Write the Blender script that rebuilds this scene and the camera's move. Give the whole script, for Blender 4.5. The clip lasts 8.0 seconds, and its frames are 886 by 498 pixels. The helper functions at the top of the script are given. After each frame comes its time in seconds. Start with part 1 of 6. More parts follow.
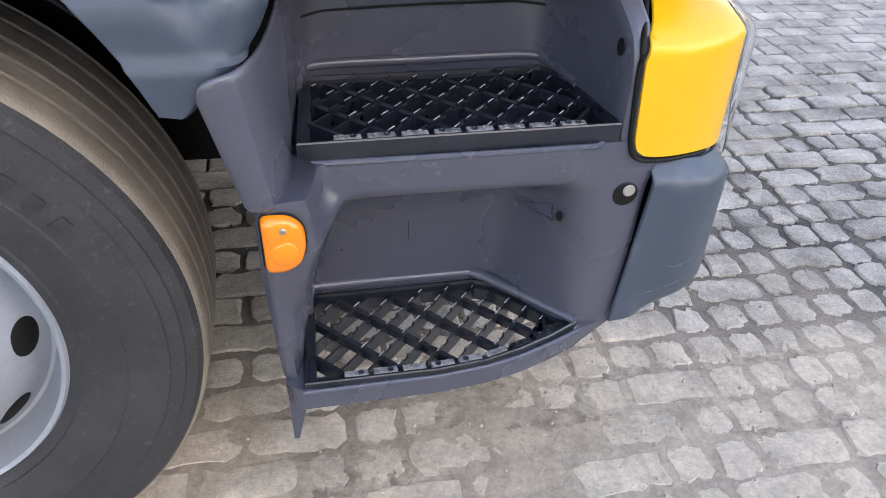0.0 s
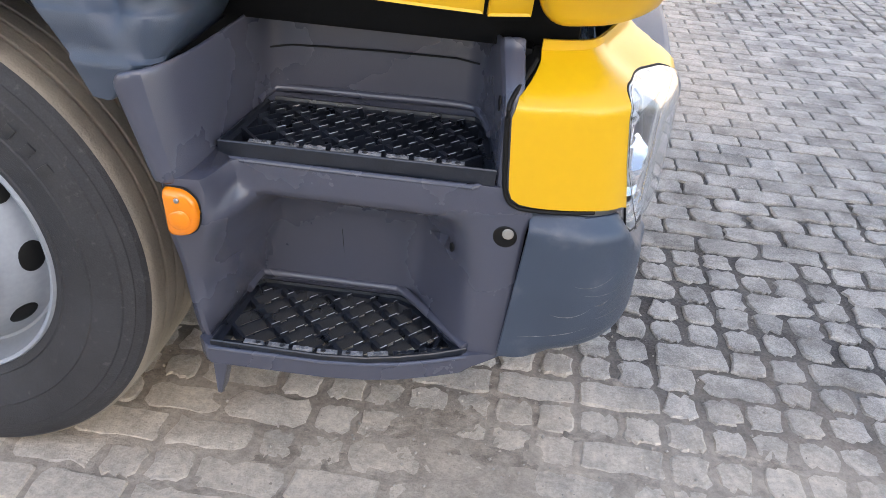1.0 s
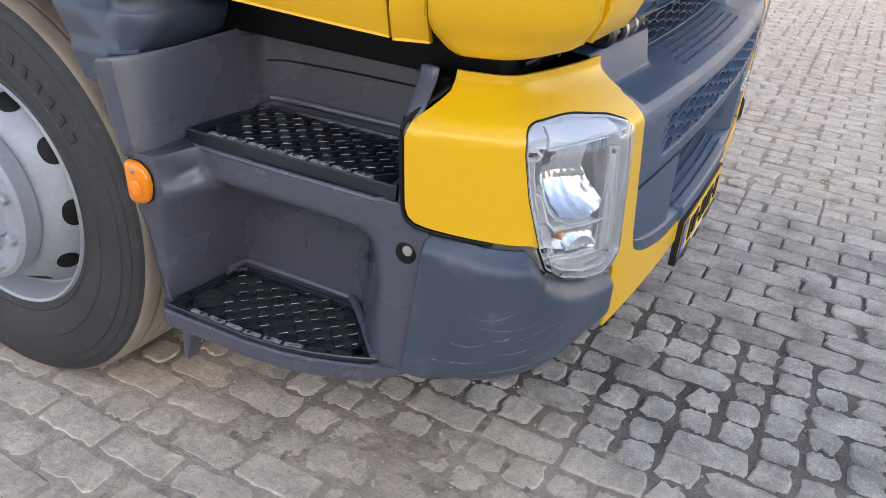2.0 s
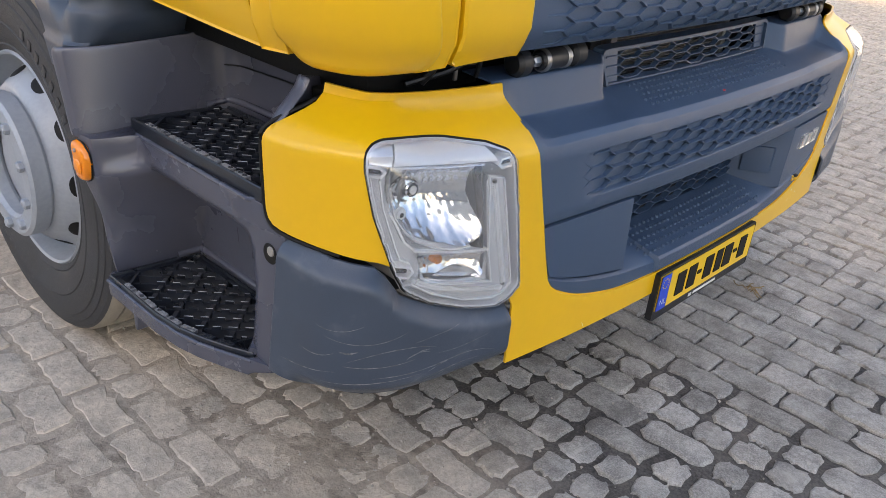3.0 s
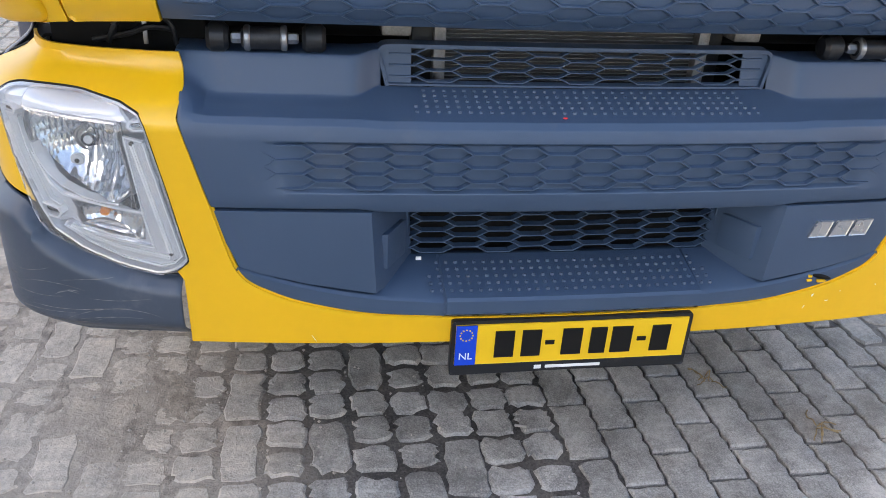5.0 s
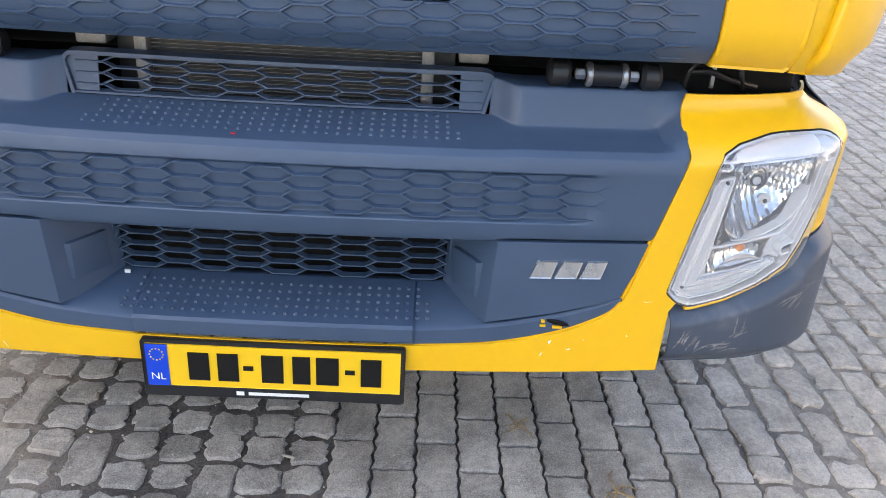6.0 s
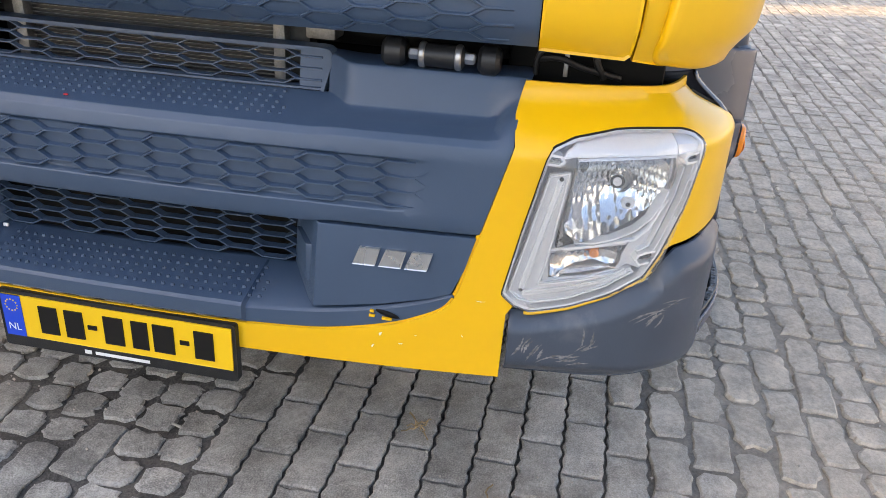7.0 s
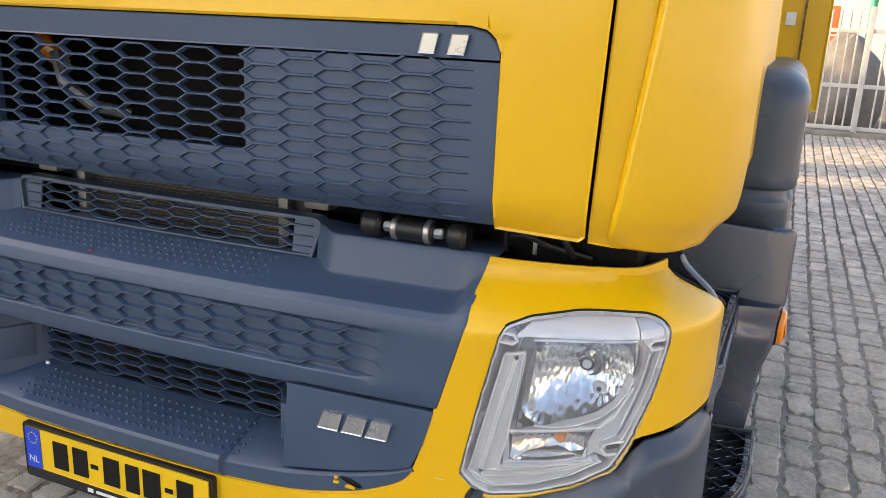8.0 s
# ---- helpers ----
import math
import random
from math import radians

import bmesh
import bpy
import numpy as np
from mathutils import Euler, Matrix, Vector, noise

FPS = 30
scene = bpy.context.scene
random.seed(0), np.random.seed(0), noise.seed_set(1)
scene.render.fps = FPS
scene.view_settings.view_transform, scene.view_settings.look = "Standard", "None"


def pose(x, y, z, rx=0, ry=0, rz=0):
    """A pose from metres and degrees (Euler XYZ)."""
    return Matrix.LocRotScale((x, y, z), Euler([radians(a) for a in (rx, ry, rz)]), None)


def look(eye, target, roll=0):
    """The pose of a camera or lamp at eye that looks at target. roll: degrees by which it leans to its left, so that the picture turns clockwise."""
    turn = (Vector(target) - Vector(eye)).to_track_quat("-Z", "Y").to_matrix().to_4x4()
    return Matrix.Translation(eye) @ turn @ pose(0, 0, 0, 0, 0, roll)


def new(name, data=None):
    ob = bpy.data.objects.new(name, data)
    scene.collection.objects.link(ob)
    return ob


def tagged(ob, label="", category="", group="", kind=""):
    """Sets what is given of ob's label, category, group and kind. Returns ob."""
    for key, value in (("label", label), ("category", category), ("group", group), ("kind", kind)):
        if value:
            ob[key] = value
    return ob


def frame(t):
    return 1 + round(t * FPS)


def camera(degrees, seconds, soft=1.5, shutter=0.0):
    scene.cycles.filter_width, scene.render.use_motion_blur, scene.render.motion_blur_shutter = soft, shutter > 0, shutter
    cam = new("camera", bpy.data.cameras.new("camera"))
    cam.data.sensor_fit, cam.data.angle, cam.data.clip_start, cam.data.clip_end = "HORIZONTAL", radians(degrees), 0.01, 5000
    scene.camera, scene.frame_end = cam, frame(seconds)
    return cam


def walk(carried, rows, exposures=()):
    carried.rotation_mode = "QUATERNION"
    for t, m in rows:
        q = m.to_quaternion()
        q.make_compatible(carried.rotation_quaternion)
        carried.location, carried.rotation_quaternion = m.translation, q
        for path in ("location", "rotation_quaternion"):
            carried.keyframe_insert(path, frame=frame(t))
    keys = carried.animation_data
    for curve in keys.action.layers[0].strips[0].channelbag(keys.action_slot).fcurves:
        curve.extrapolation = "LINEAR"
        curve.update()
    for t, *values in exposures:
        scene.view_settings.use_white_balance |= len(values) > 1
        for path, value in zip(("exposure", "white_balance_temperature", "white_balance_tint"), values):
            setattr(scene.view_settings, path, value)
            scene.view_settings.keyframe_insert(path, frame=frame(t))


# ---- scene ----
cam = camera(57.6, 8.0, soft=0.55)
PATH = [
    (0, (-0.853, -2.145, 1.322), (-0.446, -0.564, 0.166), 3.7),
    (0.5, (-0.56, -2.229, 1.337), (-0.408, -0.573, 0.226), 4.4),
    (1, (-0.321, -2.365, 1.382), (-0.47, -0.667, 0.336), 4.7),
    (1.5, (-0.016, -2.33, 1.343), (-0.489, -0.658, 0.352), 4.9),
    (1.7, (0.104, -2.309, 1.358), (-0.488, -0.656, 0.4), 5.0),
    (2.8, (0.701, -2.054, 1.382), (-0.432, -0.675, 0.479), 5.0),
    (3, (0.784, -1.934, 1.396), (-0.409, -0.609, 0.489), 5.4),
    (3.5, (1.0, -1.65, 1.395), (-0.411, -0.559, 0.49), 4.9),
    (4, (1.198, -1.368, 1.398), (-0.386, -0.546, 0.495), 4.4),
    (4.2, (1.232, -1.232, 1.375), (-0.388, -0.487, 0.47), 4.2),
    (5.3, (1.43, -0.284, 1.399), (-0.328, -0.069, 0.47), 3.4),
    (5.5, (1.439, -0.115, 1.377), (-0.326, 0.071, 0.456), 3.4),
    (6, (1.379, 0.287, 1.394), (-0.414, 0.343, 0.51), 3.5),
    (6.5, (1.343, 0.612, 1.378), (-0.446, 0.5, 0.491), 3.5),
    (7, (1.286, 0.9, 1.358), (-0.483, 0.594, 0.475), 3.5),
    (7.5, (1.198, 1.119, 1.362), (-0.525, 0.568, 0.51), 3.2),
    (7.8, (1.179, 1.196, 1.375), (-0.574, 0.505, 0.706), 2.7),
    (8, (1.176, 1.241, 1.401), (-0.602, 0.501, 0.862), 2.5),
]
walk(cam, [(t, look(eye, target, roll)) for t, eye, target, roll in PATH], exposures=[(0.0, 2.31, 6500, 13), (0.5, 2.22, 6450, 13), (1.5, 1.97, 6420, 13), (3.5, 1.65, 6660, 13), (5.5, 2.11, 6300, 13), (6.0, 2.23, 6450, 13), (7.0, 2.07, 6850, 13), (7.5, 1.94, 6920, 13), (8.0, 1.82, 7050, 13)])

# ---- light ----
SUN_EL, SUN_AZ = radians(24), radians(-65)
world = bpy.data.worlds.new("sky")
world.use_nodes = True
scene.world = world
wn = world.node_tree
sky = wn.nodes.new("ShaderNodeTexSky")
sky.sky_type, sky.sun_disc = "NISHITA", False
sky.sun_elevation, sky.sun_rotation = SUN_EL, radians(90) - SUN_AZ
sky.air_density, sky.dust_density, sky.ozone_density = 1.0, 2.5, 1.0
wn.links.new(sky.outputs[0], wn.nodes["Background"].inputs[0])
wn.nodes["Background"].inputs[1].default_value = 0.15
sun_data = bpy.data.lights.new("sun", "SUN")
sun_data.energy, sun_data.angle, sun_data.color = 2.5, radians(0.53), (1.0, 0.69, 0.35)
sun = new("sun", sun_data)
sun_dir = Vector((math.cos(SUN_AZ) * math.cos(SUN_EL), math.sin(SUN_AZ) * math.cos(SUN_EL), math.sin(SUN_EL)))
sun.matrix_world = look(sun_dir * 40, (0, 0, 0))


# ---- materials ----
def mat(name, col, rough=0.5, metal=0.0, vary=0.15, scale=6.0, fine=180.0, bump=0.1, col2=None, coat=0.0, spec=0.5,
        island=0.0, obj=0.0, rvary=0.1, dirt=None, dirt_amt=0.0, dirt_scale=3.0, grain=0.35, dust_pale=None, stain=None, pits=0.0):
    """A surface with colour variation at two scales, uneven roughness and fine relief."""
    m = bpy.data.materials.new(name)
    m.use_nodes = True
    nt = m.node_tree
    b = nt.nodes["Principled BSDF"]
    N, L = nt.nodes.new, nt.links.new
    tc = N("ShaderNodeTexCoord")
    pos = N("ShaderNodeNewGeometry")
    big, small = N("ShaderNodeTexNoise"), N("ShaderNodeTexNoise")
    big.inputs["Scale"].default_value, big.inputs["Detail"].default_value = scale, 6
    small.inputs["Scale"].default_value, small.inputs["Detail"].default_value = fine, 3
    for n in (big, small):
        L(pos.outputs["Position"], n.inputs["Vector"])
    mix = N("ShaderNodeMix"); mix.data_type = "RGBA"
    c2 = col2 or tuple(c * (1 - 2 * vary) for c in col)
    mix.inputs[6].default_value, mix.inputs[7].default_value = (*c2, 1), (*col, 1)
    ramp = N("ShaderNodeMapRange")
    ramp.inputs[1].default_value, ramp.inputs[2].default_value = 0.33, 0.67
    add = N("ShaderNodeMath"); add.operation = "MULTIPLY_ADD"
    L(small.outputs[0], add.inputs[0]); add.inputs[1].default_value = grain
    sub = N("ShaderNodeMath"); sub.operation = "SUBTRACT"; sub.inputs[1].default_value = grain / 2
    L(big.outputs[0], sub.inputs[0]); L(sub.outputs[0], add.inputs[2])
    L(add.outputs[0], ramp.inputs[0]); L(ramp.outputs[0], mix.inputs[0])
    out = mix.outputs[2]
    if island or obj:
        hsv = N("ShaderNodeHueSaturation")
        mr = N("ShaderNodeMapRange")
        k = island or obj
        mr.inputs[3].default_value, mr.inputs[4].default_value = 1 - k, 1 + k
        if obj:
            L(N("ShaderNodeObjectInfo").outputs["Random"], mr.inputs[0])
        else:
            L(pos.outputs["Random Per Island"], mr.inputs[0])
        L(mr.outputs[0], hsv.inputs["Value"]); L(out, hsv.inputs["Color"])
        out = hsv.outputs[0]
    if dirt:
        dn = N("ShaderNodeTexNoise")
        dn.inputs["Scale"].default_value, dn.inputs["Detail"].default_value = dirt_scale, 8
        dn.inputs["Roughness"].default_value = 0.65
        L(pos.outputs["Position"], dn.inputs["Vector"])
        dr = N("ShaderNodeMapRange")
        dr.inputs[1].default_value, dr.inputs[2].default_value = 0.62 - 0.3 * dirt_amt, 0.75
        dr.inputs[4].default_value = min(1, dirt_amt + 0.2)
        L(dn.outputs[0], dr.inputs[0])
        dm = N("ShaderNodeMix"); dm.data_type = "RGBA"
        dm.inputs[7].default_value = (*dirt, 1)
        L(dr.outputs[0], dm.inputs[0]); L(out, dm.inputs[6])
        out = dm.outputs[2]
    if stain:
        sn = N("ShaderNodeTexNoise")
        sn.inputs["Scale"].default_value, sn.inputs["Detail"].default_value, sn.inputs["Roughness"].default_value = 2.3, 9, 0.7
        off = N("ShaderNodeVectorMath"); off.inputs[1].default_value = (7.3, 1.9, 0)
        L(pos.outputs["Position"], off.inputs[0]); L(off.outputs[0], sn.inputs["Vector"])
        sr = N("ShaderNodeMapRange")
        sr.inputs[1].default_value, sr.inputs[2].default_value, sr.inputs[4].default_value = 0.60, 0.68, 0.5
        L(sn.outputs[0], sr.inputs[0])
    if dust_pale:
        xyz = N("ShaderNodeSeparateXYZ")
        L(pos.outputs["Position"], xyz.inputs[0])
        un = N("ShaderNodeTexNoise")
        un.inputs["Scale"].default_value, un.inputs["Detail"].default_value = 1.6, 7
        L(pos.outputs["Position"], un.inputs["Vector"])
        shift = N("ShaderNodeMath"); shift.operation = "MULTIPLY_ADD"; shift.inputs[1].default_value = 1.5
        L(un.outputs[0], shift.inputs[0]); L(xyz.outputs["Y"], shift.inputs[2])
        my, mx = N("ShaderNodeMapRange"), N("ShaderNodeMapRange")
        my.interpolation_type = mx.interpolation_type = "SMOOTHSTEP"
        for node, a, c in ((my, 0.42, -0.45), (mx, 1.7, 0.5)):
            node.inputs[1].default_value, node.inputs[2].default_value = a, c
        L(shift.outputs[0], my.inputs[0]); L(xyz.outputs["X"], mx.inputs[0])
        mp = N("ShaderNodeMath"); mp.operation = "MULTIPLY"
        L(my.outputs[0], mp.inputs[0]); L(mx.outputs[0], mp.inputs[1])
        # second paler zone at high y, faded out along x at both ends
        far = N("ShaderNodeMapRange"); far.interpolation_type = "SMOOTHSTEP"
        far.inputs[1].default_value, far.inputs[2].default_value, far.inputs[4].default_value = 1.45, 2.4, 0.8
        L(shift.outputs[0], far.inputs[0])
        lim = N("ShaderNodeMapRange"); lim.interpolation_type = "SMOOTHSTEP"
        lim.inputs[1].default_value, lim.inputs[2].default_value = 1.3, 0.3
        L(xyz.outputs["X"], lim.inputs[0])
        end = N("ShaderNodeMapRange"); end.interpolation_type = "SMOOTHSTEP"
        end.inputs[1].default_value, end.inputs[2].default_value = -6.0, -2.5
        L(xyz.outputs["X"], end.inputs[0])
        both = N("ShaderNodeMath"); both.operation = "MULTIPLY"
        L(lim.outputs[0], both.inputs[0]); L(end.outputs[0], both.inputs[1])
        fl = N("ShaderNodeMath"); fl.operation = "MULTIPLY"
        L(far.outputs[0], fl.inputs[0]); L(both.outputs[0], fl.inputs[1])
        mm = N("ShaderNodeMath"); mm.operation = "MAXIMUM"
        L(mp.outputs[0], mm.inputs[0]); L(fl.outputs[0], mm.inputs[1])
        spot = N("ShaderNodeMath"); spot.operation = "MULTIPLY_ADD"; spot.inputs[1].default_value = 0.5; spot.inputs[2].default_value = 0.55
        L(big.outputs[0], spot.inputs[0])
        mf = N("ShaderNodeMath"); mf.operation = "MULTIPLY"; mf.use_clamp = True
        L(mm.outputs[0], mf.inputs[0]); L(spot.outputs[0], mf.inputs[1])
        dx = N("ShaderNodeMix"); dx.data_type = "RGBA"
        mot = N("ShaderNodeTexNoise")
        mot.inputs["Scale"].default_value, mot.inputs["Detail"].default_value, mot.inputs["Roughness"].default_value = 14, 10, 0.75
        L(pos.outputs["Position"], mot.inputs["Vector"])
        mr2 = N("ShaderNodeMapRange")
        mr2.inputs[1].default_value, mr2.inputs[2].default_value = 0.36, 0.62
        L(mot.outputs[0], mr2.inputs[0])
        tone = N("ShaderNodeMix"); tone.data_type = "RGBA"
        tone.inputs[6].default_value, tone.inputs[7].default_value = (*[c * 0.70 for c in dust_pale], 1), (*dust_pale, 1)
        L(mr2.outputs[0], tone.inputs[0]); L(tone.outputs[2], dx.inputs[7])
        L(mf.outputs[0], dx.inputs[0]); L(out, dx.inputs[6])
        out = dx.outputs[2]
    if stain:
        sx = N("ShaderNodeMix"); sx.data_type = "RGBA"
        sx.inputs[7].default_value = (*stain, 1)
        L(sr.outputs[0], sx.inputs[0]); L(out, sx.inputs[6])
        out = sx.outputs[2]
    if pits:
        pn = N("ShaderNodeTexNoise")
        pn.inputs["Scale"].default_value, pn.inputs["Detail"].default_value, pn.inputs["Roughness"].default_value = 55, 8, 0.75
        L(pos.outputs["Position"], pn.inputs["Vector"])
        pr = N("ShaderNodeMapRange")
        pr.inputs[1].default_value, pr.inputs[2].default_value, pr.inputs[3].default_value, pr.inputs[4].default_value = 0.38, 0.58, 0.80, 1.06
        L(pn.outputs[0], pr.inputs[0])
        px = N("ShaderNodeMix"); px.data_type, px.blend_type = "RGBA", "MULTIPLY"
        px.inputs[0].default_value = 1.0
        L(out, px.inputs[6]); L(pr.outputs[0], px.inputs[7])
        out = px.outputs[2]
    L(out, b.inputs["Base Color"])
    rr = N("ShaderNodeMapRange")
    rr.inputs[3].default_value, rr.inputs[4].default_value = max(0.02, rough - rvary), min(1, rough + rvary)
    L(big.outputs[0], rr.inputs[0]); L(rr.outputs[0], b.inputs["Roughness"])
    b.inputs["Metallic"].default_value = metal
    b.inputs["Specular IOR Level"].default_value = spec
    b.inputs["Coat Weight"].default_value, b.inputs["Coat Roughness"].default_value = coat, 0.08
    if bump:
        bp = N("ShaderNodeBump")
        bp.inputs["Strength"].default_value, bp.inputs["Distance"].default_value = bump, 0.002
        L(small.outputs[0], bp.inputs["Height"]); L(bp.outputs[0], b.inputs["Normal"])
        if pits:
            b2 = N("ShaderNodeBump")
            b2.inputs["Strength"].default_value, b2.inputs["Distance"].default_value = pits, 0.006
            L(pn.outputs[0], b2.inputs["Height"]); L(b2.outputs[0], bp.inputs["Normal"])
    return m


GREY = mat("dark_grey_plastic", (0.0435, 0.0735, 0.127), 0.44, vary=0.06, scale=4, fine=900, bump=0.25, rvary=0.08, dirt=(0.13, 0.125, 0.12), dirt_amt=0.12, dirt_scale=5)
STEP = mat("charcoal_step_plastic", (0.064, 0.067, 0.090), 0.27, spec=0.75, vary=0.0, scale=5, fine=600, bump=0.2, rvary=0.08)
CORNER = mat("scuffed_corner_plastic", (0.050, 0.066, 0.094), 0.36, vary=0.1, scale=7, fine=700, bump=0.25, dirt=(0.19, 0.19, 0.2), dirt_amt=0.15, dirt_scale=7)
YELLOW = mat("yellow_paint", (0.745, 0.428, 0.004), 0.32, vary=0.025, scale=3, fine=60, bump=0.02, coat=0.14, rvary=0.05)
BLACK = mat("black_plastic", (0.011, 0.012, 0.014), 0.45, vary=0.2, fine=400, bump=0.3, dirt=(0.09, 0.085, 0.08), dirt_amt=0.15, dirt_scale=14)
TREAD = mat("black_step_rubber", (0.0135, 0.0165, 0.024), 0.30, spec=0.65, vary=0.2, scale=20, fine=300, bump=0.2, dirt=(0.035, 0.037, 0.042), dirt_amt=0.04, dirt_scale=30)
WEAR = mat("bare_worn_plastic", (0.50, 0.50, 0.51), 0.55, vary=0.3, scale=60, fine=400, bump=0.3)
SCUFF = mat("scuffed_grey_edge", (0.27, 0.27, 0.275), 0.6, vary=0.3, scale=60, fine=400, bump=0.3)
# near-black: deep shade in the gaps is put into this colour
DARK = mat("black_chassis_and_shade", (0.0032, 0.0032, 0.0036), 0.6, spec=0.18, vary=0.3, bump=0.2, dirt=(0.014, 0.013, 0.012), dirt_amt=0.1, dirt_scale=8)
SIDEWALL = mat("tyre_sidewall", (0.037, 0.037, 0.040), 0.62, vary=0.2, scale=12, fine=300, bump=0.6, dirt=(0.17, 0.16, 0.145), dirt_amt=0.12, dirt_scale=55, grain=0.6)
RUBBER = mat("smooth_tyre_rubber", (0.030, 0.030, 0.032), 0.42, vary=0.2, scale=30, fine=300, bump=0.4)
TYRETREAD = mat("dusty_tyre_tread", (0.31, 0.268, 0.212), 0.9, vary=0.12, scale=10, fine=220, bump=0.8, dirt=(0.045, 0.04, 0.035), dirt_amt=0.0, dirt_scale=38)
WHEELGREY = mat("grey_wheel_paint", (0.35, 0.375, 0.41), 0.42, metal=0.1, vary=0.1, fine=90, bump=0.1, dirt=(0.16, 0.14, 0.12), dirt_amt=0.1, dirt_scale=9)
STEEL = mat("worn_steel", (0.45, 0.45, 0.45), 0.38, metal=0.9, vary=0.2, scale=20, bump=0.15)
ALU = mat("dull_aluminium", (0.36, 0.35, 0.34), 0.5, metal=0.7, vary=0.25, scale=25, fine=250, bump=0.4)
CHROME = mat("chrome_reflector", (0.71, 0.72, 0.73), 0.13, metal=1.0, vary=0.02, fine=40, bump=0.04, rvary=0.03)
SATIN = mat("pale_lamp_housing", (0.80, 0.81, 0.82), 0.22, metal=0.1, coat=0.5, vary=0.05, fine=80, bump=0.05)
TRIM = mat("silver_lamp_trim", (0.74, 0.75, 0.77), 0.22, metal=0.45, coat=0.4, vary=0.05, fine=80, bump=0.04)
LAMPGREY = mat("grey_lamp_housing", (0.70, 0.71, 0.73), 0.25, metal=0.3, coat=0.4, vary=0.06, fine=80, bump=0.05)
BADGE = mat("silver_badge", (0.62, 0.62, 0.61), 0.28, metal=0.85, vary=0.05, fine=300, bump=0.1)
AMBER = mat("amber_plastic", (0.88, 0.25, 0.003), 0.22, vary=0.05, scale=40, fine=500, bump=0.1, coat=0.5)
PLATE = mat("plate_yellow", (0.80, 0.50, 0.008), 0.38, vary=0.03, fine=200, bump=0.04)
BLUE = mat("plate_blue", (0.005, 0.055, 0.55), 0.38, vary=0.05, bump=0.03)
INK = mat("black_ink", (0.007, 0.0065, 0.006), 0.6, spec=0.25, vary=0.1, bump=0.0)
WHITE = mat("white_paint", (0.78, 0.78, 0.77), 0.45, vary=0.04, fine=90, bump=0.05)
FENCEPAINT = mat("weathered_white_paint", (0.44, 0.44, 0.43), 0.5, vary=0.1, fine=90, bump=0.05)
RED = mat("red_speck", (0.55, 0.02, 0.03), 0.5, vary=0.1)
STRAW = mat("dry_leaf", (0.36, 0.26, 0.13), 0.9, vary=0.25, scale=60)
PAVER = mat("concrete_paver", (0.475, 0.448, 0.403), 0.9, vary=0.26, scale=7, fine=230, bump=0.6, obj=0.16, dirt=(0.52, 0.50, 0.46), dirt_amt=0.25, dirt_scale=13, grain=0.75, dust_pale=(0.70, 0.595, 0.465), spec=0.3, pits=1.0, stain=(0.17, 0.145, 0.12))
PAVERS = mat("concrete_pavers_far", (0.475, 0.448, 0.403), 0.9, vary=0.26, scale=7, fine=230, bump=0.6, island=0.16, dirt=(0.52, 0.50, 0.46), dirt_amt=0.25, dirt_scale=13, grain=0.75, dust_pale=(0.70, 0.595, 0.465), spec=0.3, pits=1.0, stain=(0.17, 0.145, 0.12))
SAND = mat("joint_dirt", (0.165, 0.146, 0.124), 0.95, vary=0.2, scale=6, fine=150, bump=1.0, col2=(0.062, 0.055, 0.048), grain=0.7, dust_pale=(0.58, 0.485, 0.375), pits=1.0, stain=(0.15, 0.12, 0.095))
KERB = mat("kerb_concrete", (0.20, 0.19, 0.175), 0.9, vary=0.2, scale=5, fine=60, bump=0.5)
SPILL = mat("damp_dirt", (0.45, 0.375, 0.29), 0.9, vary=0.25, scale=30, fine=200, bump=1.0, pits=0.8)
COOLW = mat("cool_grey_bounce_wall", (0.66, 0.69, 0.74), 0.85, vary=0.08, scale=0.6, fine=20, bump=0.2)
BEIGE = mat("beige_plug", (0.34, 0.32, 0.28), 0.5, vary=0.1)
RENDERW = mat("pale_wall_render", (0.68, 0.65, 0.61), 0.85, vary=0.08, scale=0.6, fine=20, bump=0.2)


def glassy(name, tint, rough=0.02, ior=1.35, clear=1.0):
    m = bpy.data.materials.new(name)
    m.use_nodes = True
    b = m.node_tree.nodes["Principled BSDF"]
    b.inputs["Base Color"].default_value = (*tint, 1)
    b.inputs["Roughness"].default_value, b.inputs["IOR"].default_value = rough, ior
    b.inputs["Transmission Weight"].default_value = clear
    return m


GLASS = glassy("clear_lens", (0.97, 0.975, 0.98), 0.02, 1.40, 0.95)
AMBERGLASS = glassy("pale_amber_glass", (0.98, 0.80, 0.62), 0.06)


# ---- mesh helpers ----
def finish(bm, name, material, parent, label="", sharp=32, out=None):
    bmesh.ops.remove_doubles(bm, verts=bm.verts, dist=1e-5)
    bmesh.ops.recalc_face_normals(bm, faces=bm.faces)
    if out and sum((f.normal * f.calc_area() for f in bm.faces), Vector()).dot(Vector(out)) < 0:
        bmesh.ops.reverse_faces(bm, faces=bm.faces)
    me = bpy.data.meshes.new(name)
    bm.to_mesh(me)
    bm.free()
    me.polygons.foreach_set("use_smooth", [True] * len(me.polygons))
    me.set_sharp_from_angle(angle=radians(sharp))
    me.materials.append(material)
    ob = new(name, me)
    ob.parent = parent
    return tagged(ob, label=label)


def part(name, bm, material, parent, label="", sharp=32, out=None):
    return finish(bm, name, material, parent, label, sharp, out)


def cuts(lo, hi, step):
    n = max(1, int(round((hi - lo) / step)))
    return [lo + (hi - lo) * i / n for i in range(1, n)]


